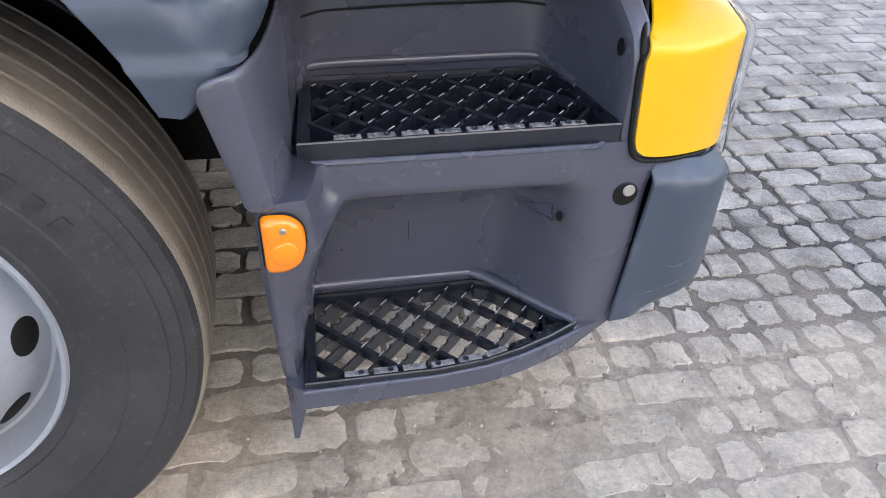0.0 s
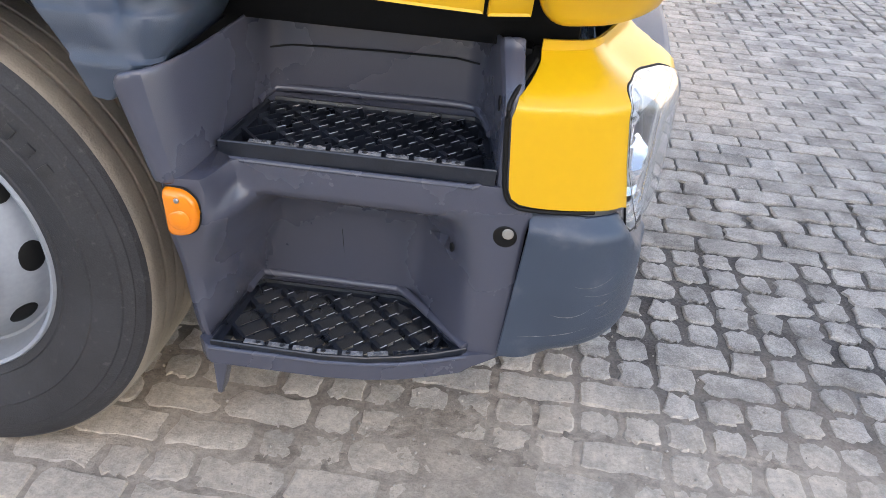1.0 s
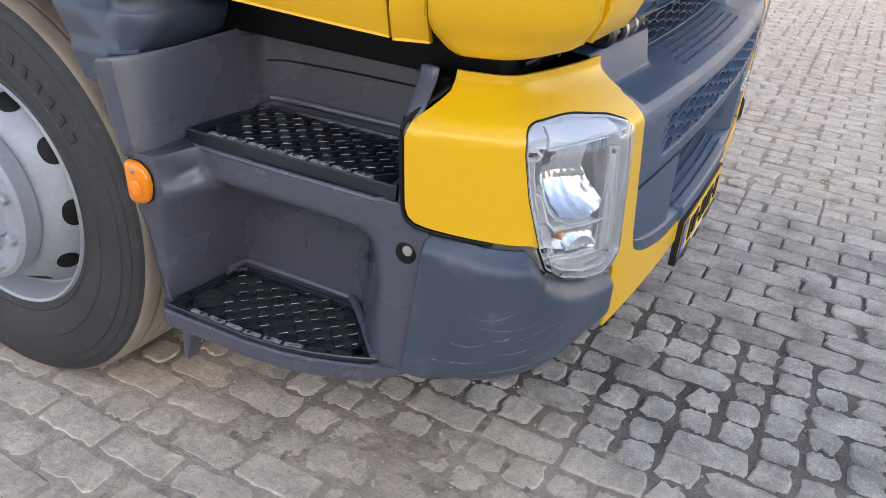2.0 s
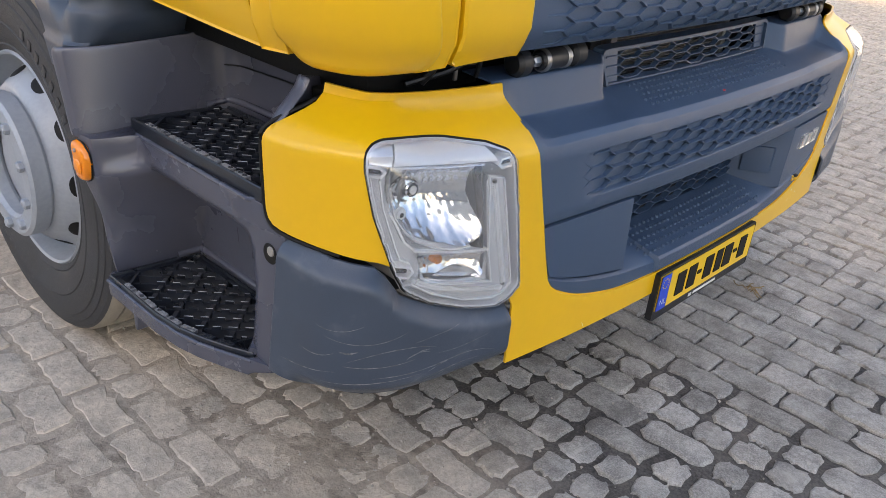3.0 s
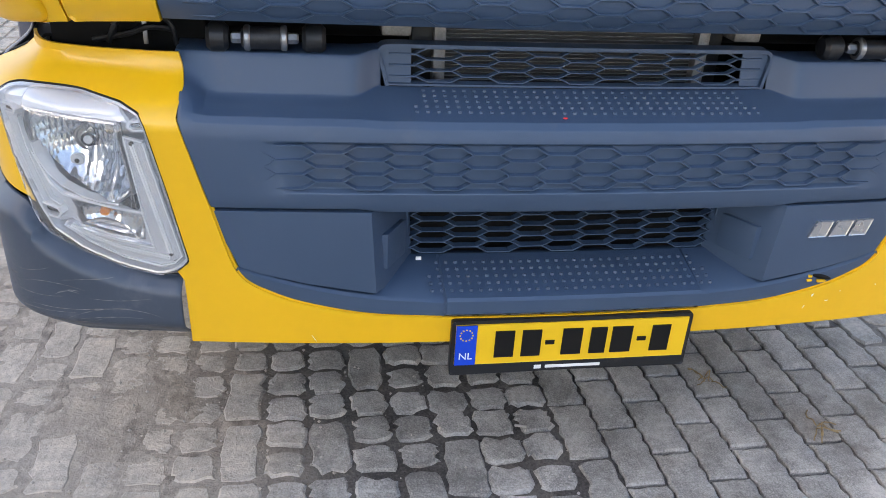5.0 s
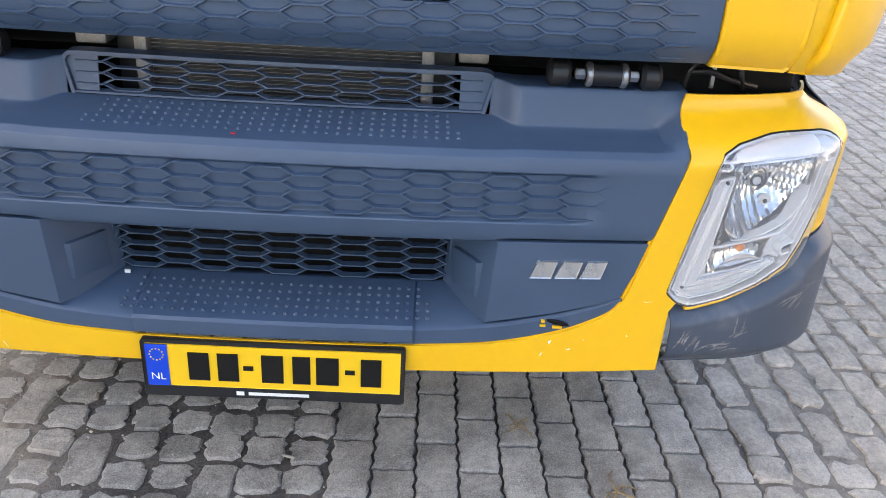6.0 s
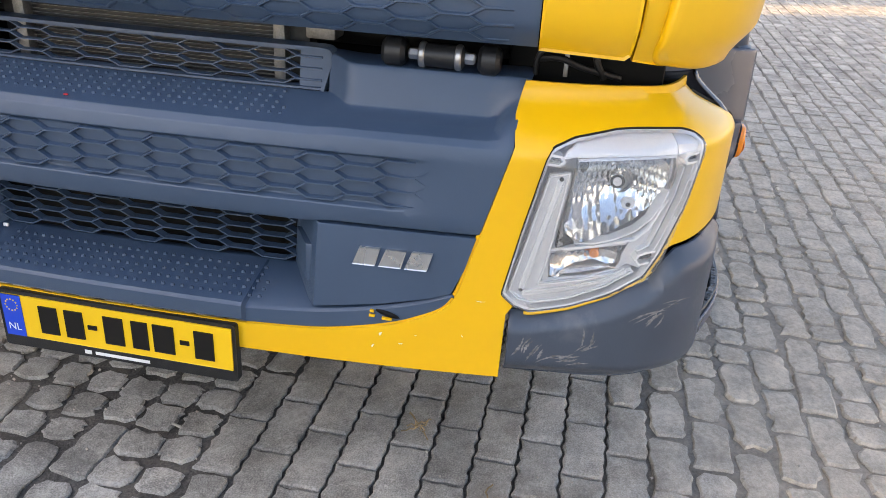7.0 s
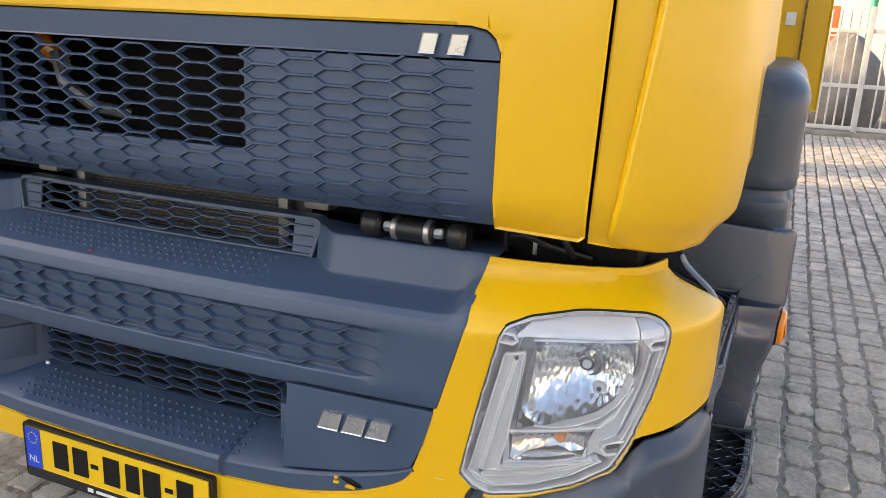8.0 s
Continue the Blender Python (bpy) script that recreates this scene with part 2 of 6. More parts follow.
def panel_bm(outline, fmap, thick=0.004, step=(0.04, 0.04), edge=0.004, w0=0.0):
    """A sheet with rounded rim, cut from its outline in (u, v) and laid on a curved surface by fmap(u, v, w)."""
    bm = bmesh.new()
    bm.faces.new([bm.verts.new((u, v, 0)) for u, v in outline])
    us, vs = [p[0] for p in outline], [p[1] for p in outline]
    pick = lambda st, p: list(st) if isinstance(st, (list, tuple)) else cuts(min(p), max(p), st)
    for axis, vals in ((0, pick(step[0], us)), (1, pick(step[1], vs))):
        for c in vals:
            co, no = [0, 0, 0], [0, 0, 0]
            co[axis], no[axis] = c, 1
            bmesh.ops.bisect_plane(bm, geom=bm.verts[:] + bm.edges[:] + bm.faces[:], plane_co=co, plane_no=no, dist=1e-6)
    front = bm.faces[:]
    res = bmesh.ops.extrude_face_region(bm, geom=front, use_keep_orig=True)
    top = [f for f in res["geom"] if isinstance(f, bmesh.types.BMFace)]
    fv = {v for f in top for v in f.verts}
    for v in bm.verts:
        v.co.z = w0 if v in fv else w0 - thick
    if edge:
        rim = {v for v in fv if any(len({f for f in e.link_faces} & set(top)) == 1 for e in v.link_edges)}
        bmesh.ops.inset_region(bm, faces=top, thickness=edge, use_even_offset=True, use_boundary=True)
        for v in rim:
            v.co.z = w0 - edge * 0.7
    bmesh.ops.triangulate(bm, faces=[f for f in bm.faces if len(f.verts) > 4])
    for v in bm.verts:
        v.co = fmap(v.co.x, v.co.y, v.co.z)
    return bm


def loft_bm(rows, closed=False, skip=None):
    """A surface through rows of points; skip(i, j) leaves faces out."""
    bm = bmesh.new()
    grid = [[bm.verts.new(p) for p in r] for r in rows]
    for i in range(len(grid) - 1):
        n = len(grid[i])
        for j in range(n if closed else n - 1):
            if skip and skip(i, j):
                continue
            q = [grid[i][j], grid[i][(j + 1) % n], grid[i + 1][(j + 1) % n], grid[i + 1][j]]
            try:
                bm.faces.new(q)
            except ValueError:
                pass
    return bm


def thicken(ob, t, offset=-1):
    md = ob.modifiers.new("thickness", "SOLIDIFY")
    md.thickness, md.offset = t, offset
    return ob


def box_bm(lo, hi, bevel=0.004, bm=None, seg=2):
    own = bm or bmesh.new()
    tmp = bmesh.new()
    bmesh.ops.create_cube(tmp, size=1)
    for v in tmp.verts:
        v.co = [(lo[i] + hi[i]) / 2 + v.co[i] * (hi[i] - lo[i]) for i in range(3)]
    if bevel:
        bmesh.ops.bevel(tmp, geom=tmp.edges[:], offset=bevel, segments=seg, affect="EDGES", profile=0.6)
    me = bpy.data.meshes.new("t")
    tmp.to_mesh(me)
    tmp.free()
    own.from_mesh(me)
    bpy.data.meshes.remove(me)
    return own


def lathe_bm(profile, m, n=48, bm=None, caps=True):
    """profile: (radius, height) pairs, turned round the z axis of the pose m."""
    own = bm or bmesh.new()
    rows = []
    for r, h in profile:
        rows.append([own.verts.new(m @ Vector((r * math.cos(2 * math.pi * k / n), r * math.sin(2 * math.pi * k / n), h))) for k in range(n)])
    for a, b in zip(rows, rows[1:]):
        for k in range(n):
            own.faces.new((a[k], a[(k + 1) % n], b[(k + 1) % n], b[k]))
    for r, row in ((profile[0][0], rows[0]), (profile[-1][0], rows[-1])):
        if caps and r > 1e-4:
            own.faces.new(row)
    return own


def along(a, b):
    """The pose whose z axis runs from a towards b."""
    a, b = Vector(a), Vector(b)
    return Matrix.Translation(a) @ (b - a).to_track_quat("Z", "Y").to_matrix().to_4x4()


def rod_bm(a, b, r, bm=None, n=16):
    length = (Vector(b) - Vector(a)).length
    e = min(r * 0.3, length * 0.2)
    return lathe_bm([(r - e, 0), (r, e), (r, length - e), (r - e, length)], along(a, b), n, bm)


def tube_bm(points, r, n=8, bm=None):
    own = bm or bmesh.new()
    pts = [Vector(p) for p in points]
    rows = []
    for i, p in enumerate(pts):
        d = (pts[min(i + 1, len(pts) - 1)] - pts[max(i - 1, 0)]).normalized()
        m = d.to_track_quat("Z", "Y").to_matrix()
        rows.append([own.verts.new(p + m @ Vector((r * math.cos(2 * math.pi * k / n), r * math.sin(2 * math.pi * k / n), 0))) for k in range(n)])
    for a, b in zip(rows, rows[1:]):
        for k in range(n):
            own.faces.new((a[k], a[(k + 1) % n], b[(k + 1) % n], b[k]))
    own.faces.new(rows[0]); own.faces.new(rows[-1])
    return own


def bars_bm(segs, fmap, width, high, deep=0.0, bm=None, top=0.45):
    """Thin ribs along segments in (u, v), standing high over the surface and reaching deep behind it."""
    own = bm or bmesh.new()
    for (u0, v0), (u1, v1) in segs:
        d = Vector((u1 - u0, v1 - v0))
        if d.length < 1e-5:
            continue
        n = Vector((-d.y, d.x)).normalized() * width / 2
        e = d.normalized() * width * 0.3
        ring = []
        for (u, v), s in (((u0 - e.x, v0 - e.y), 0), ((u1 + e.x, v1 + e.y), 1)):
            ring.append([own.verts.new(fmap(u + n.x * a, v + n.y * a, w)) for a, w in ((1, -deep), (top, high), (-top, high), (-1, -deep))])
        a, b = ring
        for k in range(4):
            own.faces.new((a[k], a[(k + 1) % 4], b[(k + 1) % 4], b[k]))
        own.faces.new(a); own.faces.new(b)
    return own


def text_bm(words, size, place):
    """Flat letters in the built-in font, centred and laid by place(u, v)."""
    cu = bpy.data.curves.new("t", "FONT")
    cu.body, cu.size, cu.align_x = words, size, "CENTER"
    ob = bpy.data.objects.new("t", cu)
    me = bpy.data.meshes.new_from_object(ob)
    bm = bmesh.new()
    bm.from_mesh(me)
    for v in bm.verts:
        v.co = place(v.co.x, v.co.y)
    bpy.data.objects.remove(ob)
    bpy.data.curves.remove(cu)
    bpy.data.meshes.remove(me)
    return bm


def hex_segs(u0, u1, v0, v1, cx=0.0735, rz=0.0285, keep=None, rows=None):
    """The edges of a field of wide hexagons, staggered column by column."""
    a = cx / 3
    c = 2 * a
    out = set()
    k0, k1 = int(math.floor(u0 / cx)) - 1, int(math.ceil(u1 / cx)) + 1
    j1 = int(math.ceil((v1 - v0) / rz)) + 1
    for k in range(k0, k1 + 1):
        for j in range(-1, j1 + 1):
            x, z = k * cx, v0 + (j + (0.5 if k % 2 == 0 else 1.0)) * rz
            p = [(x + c, z), (x + a, z + rz / 2), (x - a, z + rz / 2), (x - c, z), (x - a, z - rz / 2), (x + a, z - rz / 2)]
            for i in range(6):
                q = sorted((tuple(round(t, 5) for t in p[i]), tuple(round(t, 5) for t in p[(i + 1) % 6])))
                mx, mz = (q[0][0] + q[1][0]) / 2, (q[0][1] + q[1][1]) / 2
                if u0 <= mx <= u1 and v0 - 1e-4 <= mz <= v1 + 1e-4 and (keep is None or keep(mx, mz)):
                    out.add((q[0], q[1]))
    return sorted(out)


def rounded(pts, r=0.012, n=4):
    """A closed outline with its corners rounded."""
    out = []
    k = len(pts)
    for i in range(k):
        p, a, c = Vector(pts[i]), Vector(pts[i - 1]), Vector(pts[(i + 1) % k])
        d0, d1 = a - p, c - p
        q = min(r, d0.length * 0.45, d1.length * 0.45)
        s, e = p + d0.normalized() * q, p + d1.normalized() * q
        for j in range(n + 1):
            t = j / n
            out.append(tuple(s * (1 - t) ** 2 + p * 2 * t * (1 - t) + e * t * t))
    return out


def smooth(a, b, x):
    t = min(1, max(0, (x - a) / (b - a)))
    return t * t * (3 - 2 * t)


def lerp(tab, x):
    return float(np.interp(x, [p[0] for p in tab], [p[1] for p in tab]))


def curve(pts, n=6):
    """A smooth line through the points."""
    out = []
    q = [tuple(2 * np.array(pts[0]) - pts[1])] + list(pts) + [tuple(2 * np.array(pts[-1]) - pts[-2])]
    for i in range(1, len(q) - 2):
        p0, p1, p2, p3 = [np.array(q[i + k], float) for k in (-1, 0, 1, 2)]
        for t in np.linspace(0, 1, n, endpoint=False):
            out.append(tuple(float(v) for v in 0.5 * (2 * p1 + (p2 - p0) * t + (2 * p0 - 5 * p1 + 4 * p2 - p3) * t * t + (3 * p1 - p0 - 3 * p2 + p3) * t ** 3)))
    return out + [tuple(pts[-1])]


class Plan:
    """A plan curve from the middle of the front round the corner and along the side; s is the length along it, negative on the other side."""

    def __init__(self, pts):
        pts = [(pts[1][0], -pts[1][1])] + pts + [(2 * pts[-1][0] - pts[-2][0], 2 * pts[-1][1] - pts[-2][1])]
        out = []
        for i in range(1, len(pts) - 2):
            p0, p1, p2, p3 = [np.array(pts[i + k]) for k in (-1, 0, 1, 2)]
            for t in np.linspace(0, 1, 24, endpoint=False):
                out.append(0.5 * (2 * p1 + (p2 - p0) * t + (2 * p0 - 5 * p1 + 4 * p2 - p3) * t * t + (3 * p1 - p0 - 3 * p2 + p3) * t ** 3))
        out.append(np.array(pts[-2]))
        self.p = np.array(out)
        self.s = np.concatenate([[0], np.cumsum(np.linalg.norm(np.diff(self.p, axis=0), axis=1))])

    def at(self, s):
        a = abs(s)
        x, y = np.interp(a, self.s, self.p[:, 0]), np.interp(a, self.s, self.p[:, 1])
        e = 0.012
        x0, x1 = np.interp((a - e, a + e), self.s, self.p[:, 0])
        y0, y1 = np.interp((a - e, a + e), self.s, self.p[:, 1])
        d = Vector((x1 - x0, y1 - y0)).normalized()
        sg = -1 if s < 0 else 1
        return x, sg * y, d.y, -d.x * sg

    def of_y(self, y):
        k = self.s[self.p[:, 1] <= max(abs(y), 1e-6)]
        i = len(k)
        return math.copysign(float(np.interp(abs(y), self.p[:i + 1, 1], self.s[:i + 1])), y)

    def of_x(self, x):
        return float(np.interp(-x, -self.p[:, 0], self.s))


# ---- the truck ----
truck = tagged(new("truck"), "yellow and dark grey truck cab standing on a paved yard", "truck")
FRONT = Plan([(0, 0), (-0.015, 0.5), (-0.034, 0.76), (-0.05, 0.87), (-0.085, 0.99), (-0.118, 1.075), (-0.17, 1.133), (-0.262, 1.174), (-0.35, 1.184), (-0.5, 1.188)])
CAB = Plan([(-0.045, 0), (-0.06, 0.5), (-0.078, 0.8), (-0.09, 0.95), (-0.112, 1.03), (-0.165, 1.095), (-0.25, 1.14), (-0.36, 1.163), (-0.6, 1.175), (-1.9, 1.18)])


def bow(y):
    return -0.058 * y * y


def on_bumper(s, z, w):
    x, y, nx, ny = FRONT.at(s)
    up = 0.022 * smooth(0.98, 1.12, abs(y))
    k = w - 0.105 * smooth(0.895 + up, 0.985 + up * 0.3, z)
    return Vector((x + nx * k, y + ny * k, z))


def on_cab(s, z, w):
    x, y, nx, ny = CAB.at(s)
    k = w - 0.03 * smooth(1.13, 1.06, z) ** 2 - 0.02 * max(0, z - 1.4)
    return Vector((x + nx * k, y + ny * k, z))


def on_bow(off):
    return lambda y, z, w: Vector((bow(y) + off + w, y, z))


FY, FX, CY, CX = FRONT.of_y, FRONT.of_x, CAB.of_y, CAB.of_x

LIGHT = rounded([(FY(y), z) for y, z in ((0.812, 0.598), (0.787, 0.620), (0.815, 0.765), (0.843, 0.893), (0.852, 0.910), (0.892, 0.924), (0.97, 0.935), (1.055, 0.940), (1.086, 0.941), (1.103, 0.937), (1.112, 0.926),
         (1.112, 0.900), (1.098, 0.815), (1.066, 0.712), (1.043, 0.665), (0.987, 0.628), (0.915, 0.602), (0.843, 0.588))], 0.007, 2)
LIGHT = [(a[0] + (b[0] - a[0]) * k / m, a[1] + (b[1] - a[1]) * k / m) for a, b in zip(LIGHT, LIGHT[1:] + LIGHT[:1]) for m in [max(1, int(math.dist(a, b) / 0.014))] for k in range(m)]
LIGHT_IN = min(range(len(LIGHT)), key=lambda i: abs(LIGHT[i][0] - FY(0.812)) + abs(LIGHT[i][1] - 0.598))
LIGHT_OUT = min(range(len(LIGHT)), key=lambda i: abs(LIGHT[i][0] - FY(1.070)) + abs(LIGHT[i][1] - 0.718))


def yellow_outline():
    r = [(0, 0.429), (FY(0.4), 0.428), (FY(0.796), 0.434), (FY(0.799), 0.577)]
    mu, mz = FY(0.955), 0.78
    r += [(mu + (u - mu) * 1.012, mz + (z - mz) * 1.010) for u, z in LIGHT[LIGHT_IN:LIGHT_OUT + 1]]
    r += [(FY(1.088), 0.727), (FX(-0.19), 0.741), (FX(-0.285), 0.753), (FX(-0.306), 0.757), (FX(-0.319), 0.766), (FX(-0.325), 0.781), (FX(-0.327), 0.80), (FX(-0.334), 0.905), (FX(-0.326), 0.935), (FX(-0.286), 0.972), (FX(-0.280), 1.003)]
    r += [(FX(-0.16), 1.000), (FY(0.98), 0.998), (FY(0.796), 1.001)]
    r += [(FY(0.782), 0.948), (FY(0.786), 0.908), (FY(0.738), 0.732)]
    r += [(FY(y), z) for y, z in curve([(0.711, 0.632), (0.699, 0.600), (0.677, 0.573), (0.64, 0.551), (0.57, 0.524), (0.44, 0.497), (0.29, 0.488)], 5)] + [(0, 0.488)]
    left = [(-u, z) for u, z in reversed(r) if u > 0]
    return r + left


surround = part("bumper_panel", panel_bm(yellow_outline(), on_bumper, 0.006, (0.022, [0.46, 0.55, 0.6, 0.65, 0.7, 0.75, 0.8, 0.85, 0.88, 0.895, 0.908, 0.918, 0.928, 0.942, 0.951, 0.961, 0.972, 0.986]), 0), YELLOW, truck, "glossy yellow painted bumper surround with small chips")
sb = surround.modifiers.new("round", "BEVEL")
sb.width, sb.segments, sb.limit_method, sb.angle_limit = 0.002, 2, "ANGLE", radians(60)


# yellow flange under the joint with the grey middle panel
rim_line = [(0.7965, 0.905), (0.7870, 0.880), (0.7727, 0.850), (0.7405, 0.732)] + curve([(0.7135, 0.632), (0.7015, 0.599), (0.679, 0.571), (0.64, 0.549), (0.57, 0.522), (0.44, 0.495), (0.29, 0.486)], 4)
rim_line = [(a[0] + (b[0] - a[0]) * k / 4, a[1] + (b[1] - a[1]) * k / 4) for a, b in zip(rim_line, rim_line[1:]) for k in range(4)] + rim_line[-1:]
for sg in (-1, 1):
    segs = [((sg * FY(a[0]), a[1]), (sg * FY(b[0]), b[1])) for a, b in zip(rim_line, rim_line[1:])]
    part("panel_flange", bars_bm(segs, lambda u, z, w: on_bumper(u, z, w - 0.0052), 0.018, 0.0, 0.003, top=0.9), YELLOW, truck, "yellow flange behind the joint")

# near-black sheet for the shade seen through the joints round the corner
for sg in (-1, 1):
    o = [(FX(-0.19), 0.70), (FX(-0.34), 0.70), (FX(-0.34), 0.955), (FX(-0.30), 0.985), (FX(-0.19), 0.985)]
    part("joint_shade_sheet", panel_bm([(sg * u, z) for u, z in (o if sg > 0 else o[::-1])], lambda s, z, w: on_bumper(s, z, w - 0.022), 0.006, (0.03, 0.03), 0), DARK, truck)


# black line standing in for the shade gap along the yellow panel's outer edge
for sg in (-1, 1):
    line = curve([(FX(-0.175), 0.734), (FX(-0.285), 0.746), (FX(-0.309), 0.750), (FX(-0.324), 0.761), (FX(-0.331), 0.780), (FX(-0.334), 0.80), (FX(-0.341), 0.905), (FX(-0.333), 0.938), (FX(-0.296), 0.974)], 4)
    part("edge_shade_line", tube_bm([on_bumper(sg * u, z, -0.0035) for u, z in line], 0.0042, 8), INK, truck, "black line for the shade gap round the panel edge")

# black corner ends of the bumper
def corner(sg):
    bot = [(FY(0.806), 0.434), (FY(0.9), 0.428), (FY(1.02), 0.427), (FY(1.1), 0.43), (FX(-0.2), 0.437), (FX(-0.311), 0.446)]
    top = [(FX(-0.282), 0.744), (FX(-0.19), 0.728), (FY(1.094), 0.718), (FY(1.076), 0.698), (FY(1.050), 0.657), (FY(0.985), 0.620), (FY(0.915), 0.595), (FY(0.843), 0.581), (FY(0.806), 0.580)]
    line = sorted((u, z) for u, z in top)

    def lay(u, z, w):
        edge_z = float(np.interp(abs(u), [p[0] for p in line], [p[1] for p in line]))
        k = 0.012 - 0.03 * smooth(edge_z - 0.035, edge_z + 0.004, z) - 0.05 * smooth(0.50, 0.425, z) ** 2 * smooth(FX(-0.29), FX(-0.19), abs(u))
        k += 0.018 * smooth(FY(0.86), FY(1.03), abs(u)) * smooth(FX(-0.29), FX(-0.17), abs(u))
        return on_bumper(u, z, w + k)
    out = [(sg * u, z) for u, z in (bot + top)]
    part("bumper_corner", panel_bm(out if sg > 0 else out[::-1], lay, 0.006, (0.0125, 0.008), 0.002), CORNER, truck, "dark grey plastic bumper corner with scuff marks")
    return lay


left_corner_map, right_corner_map = corner(-1), corner(1)


# middle panel of the bumper
def y_edge(z):
    return lerp([(0.49, 0.30), (0.5, 0.44), (0.525, 0.565), (0.556, 0.64), (0.575, 0.670), (0.603, 0.6955), (0.73, 0.736), (0.905, 0.7845), (0.945, 0.7815), (1.0, 0.7935)], z)


MID = [(-0.13, 0.705), (-0.03, 0.722), (-0.008, 0.727), (-0.003, 0.737), (-0.001, 0.768), (-0.001, 0.775), (-0.001, 0.864), (-0.001, 0.870), (-0.002, 0.880), (-0.007, 0.895), (-0.020, 0.907), (-0.06, 0.914), (-0.14, 0.932), (-0.149, 0.936), (-0.151, 0.945), (-0.158, 1.0), (-0.162, 1.006), (-0.2, 1.008)]
SIDE = [(-0.10, 0.722), (-0.02, 0.731), (-0.004, 0.734), (0.0, 0.745), (0.0, 0.768), (0.0, 0.775), (0.0, 0.864), (0.0, 0.870), (-0.001, 0.884), (-0.006, 0.899), (-0.019, 0.910), (-0.06, 0.916), (-0.098, 0.921), (-0.107, 0.927), (-0.111, 0.938), (-0.12, 0.992), (-0.126, 1.0), (-0.2, 1.004)]
RIM = SIDE[:9] + [(-0.006, 0.903), (-0.018, 0.918), (-0.045, 0.938), (-0.085, 0.955), (-0.098, 0.965), (-0.105, 0.975), (-0.119, 0.994), (-0.126, 1.0), (-0.2, 1.004)]
vs = sorted({round(s * t, 4) for s in (-1, 1) for t in [0, 0.1, 0.2, 0.3, 0.4, 0.48, 0.525, 0.54, 0.555, 0.57, 0.585, 0.6, 0.615, 0.63, 0.7, 0.75, 0.785, 0.81, 0.84, 0.88, 0.92, 0.945, 0.965, 0.98, 0.99, 1.0]})
rows = []
for i in range(len(MID)):
    row = []
    for v in vs:
        yy = abs(v) * 0.78
        b, e = smooth(0.408, 0.468, yy), smooth(0.725, 0.775, yy)
        x = MID[i][0] * (1 - b) + SIDE[i][0] * b
        z = MID[i][1] * (1 - b) + SIDE[i][1] * b
        x, z = x * (1 - e) + RIM[i][0] * e, z * (1 - e) + RIM[i][1] * e
        if i in (5, 6):
            x -= 0.0115 * smooth(0.665, 0.54, yy)
        y = v * (0.78 + (y_edge(z) - 0.78) * smooth(0.5, 1.0, abs(v)))
        row.append((bow(y) + x - 0.002, y, z))
    rows.append(row)
mid = part("bumper_centre", loft_bm(rows, skip=lambda i, j: i >= 13 and abs(vs[j] + vs[j + 1]) / 2 * 0.78 < 0.405), GREY, truck, "matt dark grey plastic middle panel with embossed honeycomb", 28, (1, 0, 0.3))
thicken(mid, 0.004)
b = mid.modifiers.new("round", "BEVEL")
b.width, b.segments, b.limit_method, b.angle_limit = 0.004, 2, "ANGLE", radians(28)
tagged(part("honeycomb", bars_bm(hex_segs(-0.66, 0.66, 0.7765, 0.862, rz=0.0285, keep=lambda u, z: abs(u) < 0.65 - 0.8 * abs(z - 0.82)), on_bow(-0.0135), 0.0066, 0.0112, top=0.35), GREY, mid), kind="stuff")


def studs_bm(x0, x1, half0, half1, nx, pitch, height):
    bm = bmesh.new()
    for i in range(nx):
        x = x0 + (x1 - x0) * i / (nx - 1)
        half = half0 + (half1 - half0) * i / (nx - 1)
        n = int(half / pitch)
        for k in range(-n, n + 1):
            y = k * pitch
            z = height(x)
            ring = [bm.verts.new((bow(y) + x + 0.0045 * math.cos(a), y + 0.0045 * math.sin(a), z - 0.001)) for a in [j * math.pi / 3 for j in range(6)]]
            tip = [bm.verts.new((bow(y) + x + 0.0030 * math.cos(a), y + 0.0030 * math.sin(a), z + 0.0042)) for a in [j * math.pi / 3 for j in range(6)]]
            for j in range(6):
                bm.faces.new((ring[j], ring[(j + 1) % 6], tip[(j + 1) % 6], tip[j]))
            bm.faces.new(tip)
    return bm


tagged(part("stud_field", studs_bm(-0.058, -0.138, 0.36, 0.335, 5, 0.0205, lambda x: 0.9125 + (-x - 0.058) * 0.22), GREY, mid), kind="stuff")
red = bmesh.new()
bmesh.ops.create_icosphere(red, subdivisions=1, radius=0.004, matrix=Matrix.Translation((-0.037, -0.065, 0.9115)) @ Matrix.Diagonal((1, 1.4, 0.6, 1)))
part("paint_speck", red, RED, mid, "small red paint speck")

# upper mesh in the bumper
top_mesh = tagged(part("upper_mesh", bars_bm(hex_segs(-0.35, 0.35, 0.943, 1.006, rz=0.021), lambda y, z, w: Vector((bow(y) - 0.160 - 0.18 * (z - 0.94) + w, y, z)), 0.0042, 0.003, 0.010), GREY, truck, "dark grey open honeycomb mesh"), kind="stuff")


def mesh_frame(u, z, w):
    return Vector((bow(u) - 0.152 - 0.18 * (z - 0.94) + w, u, z))


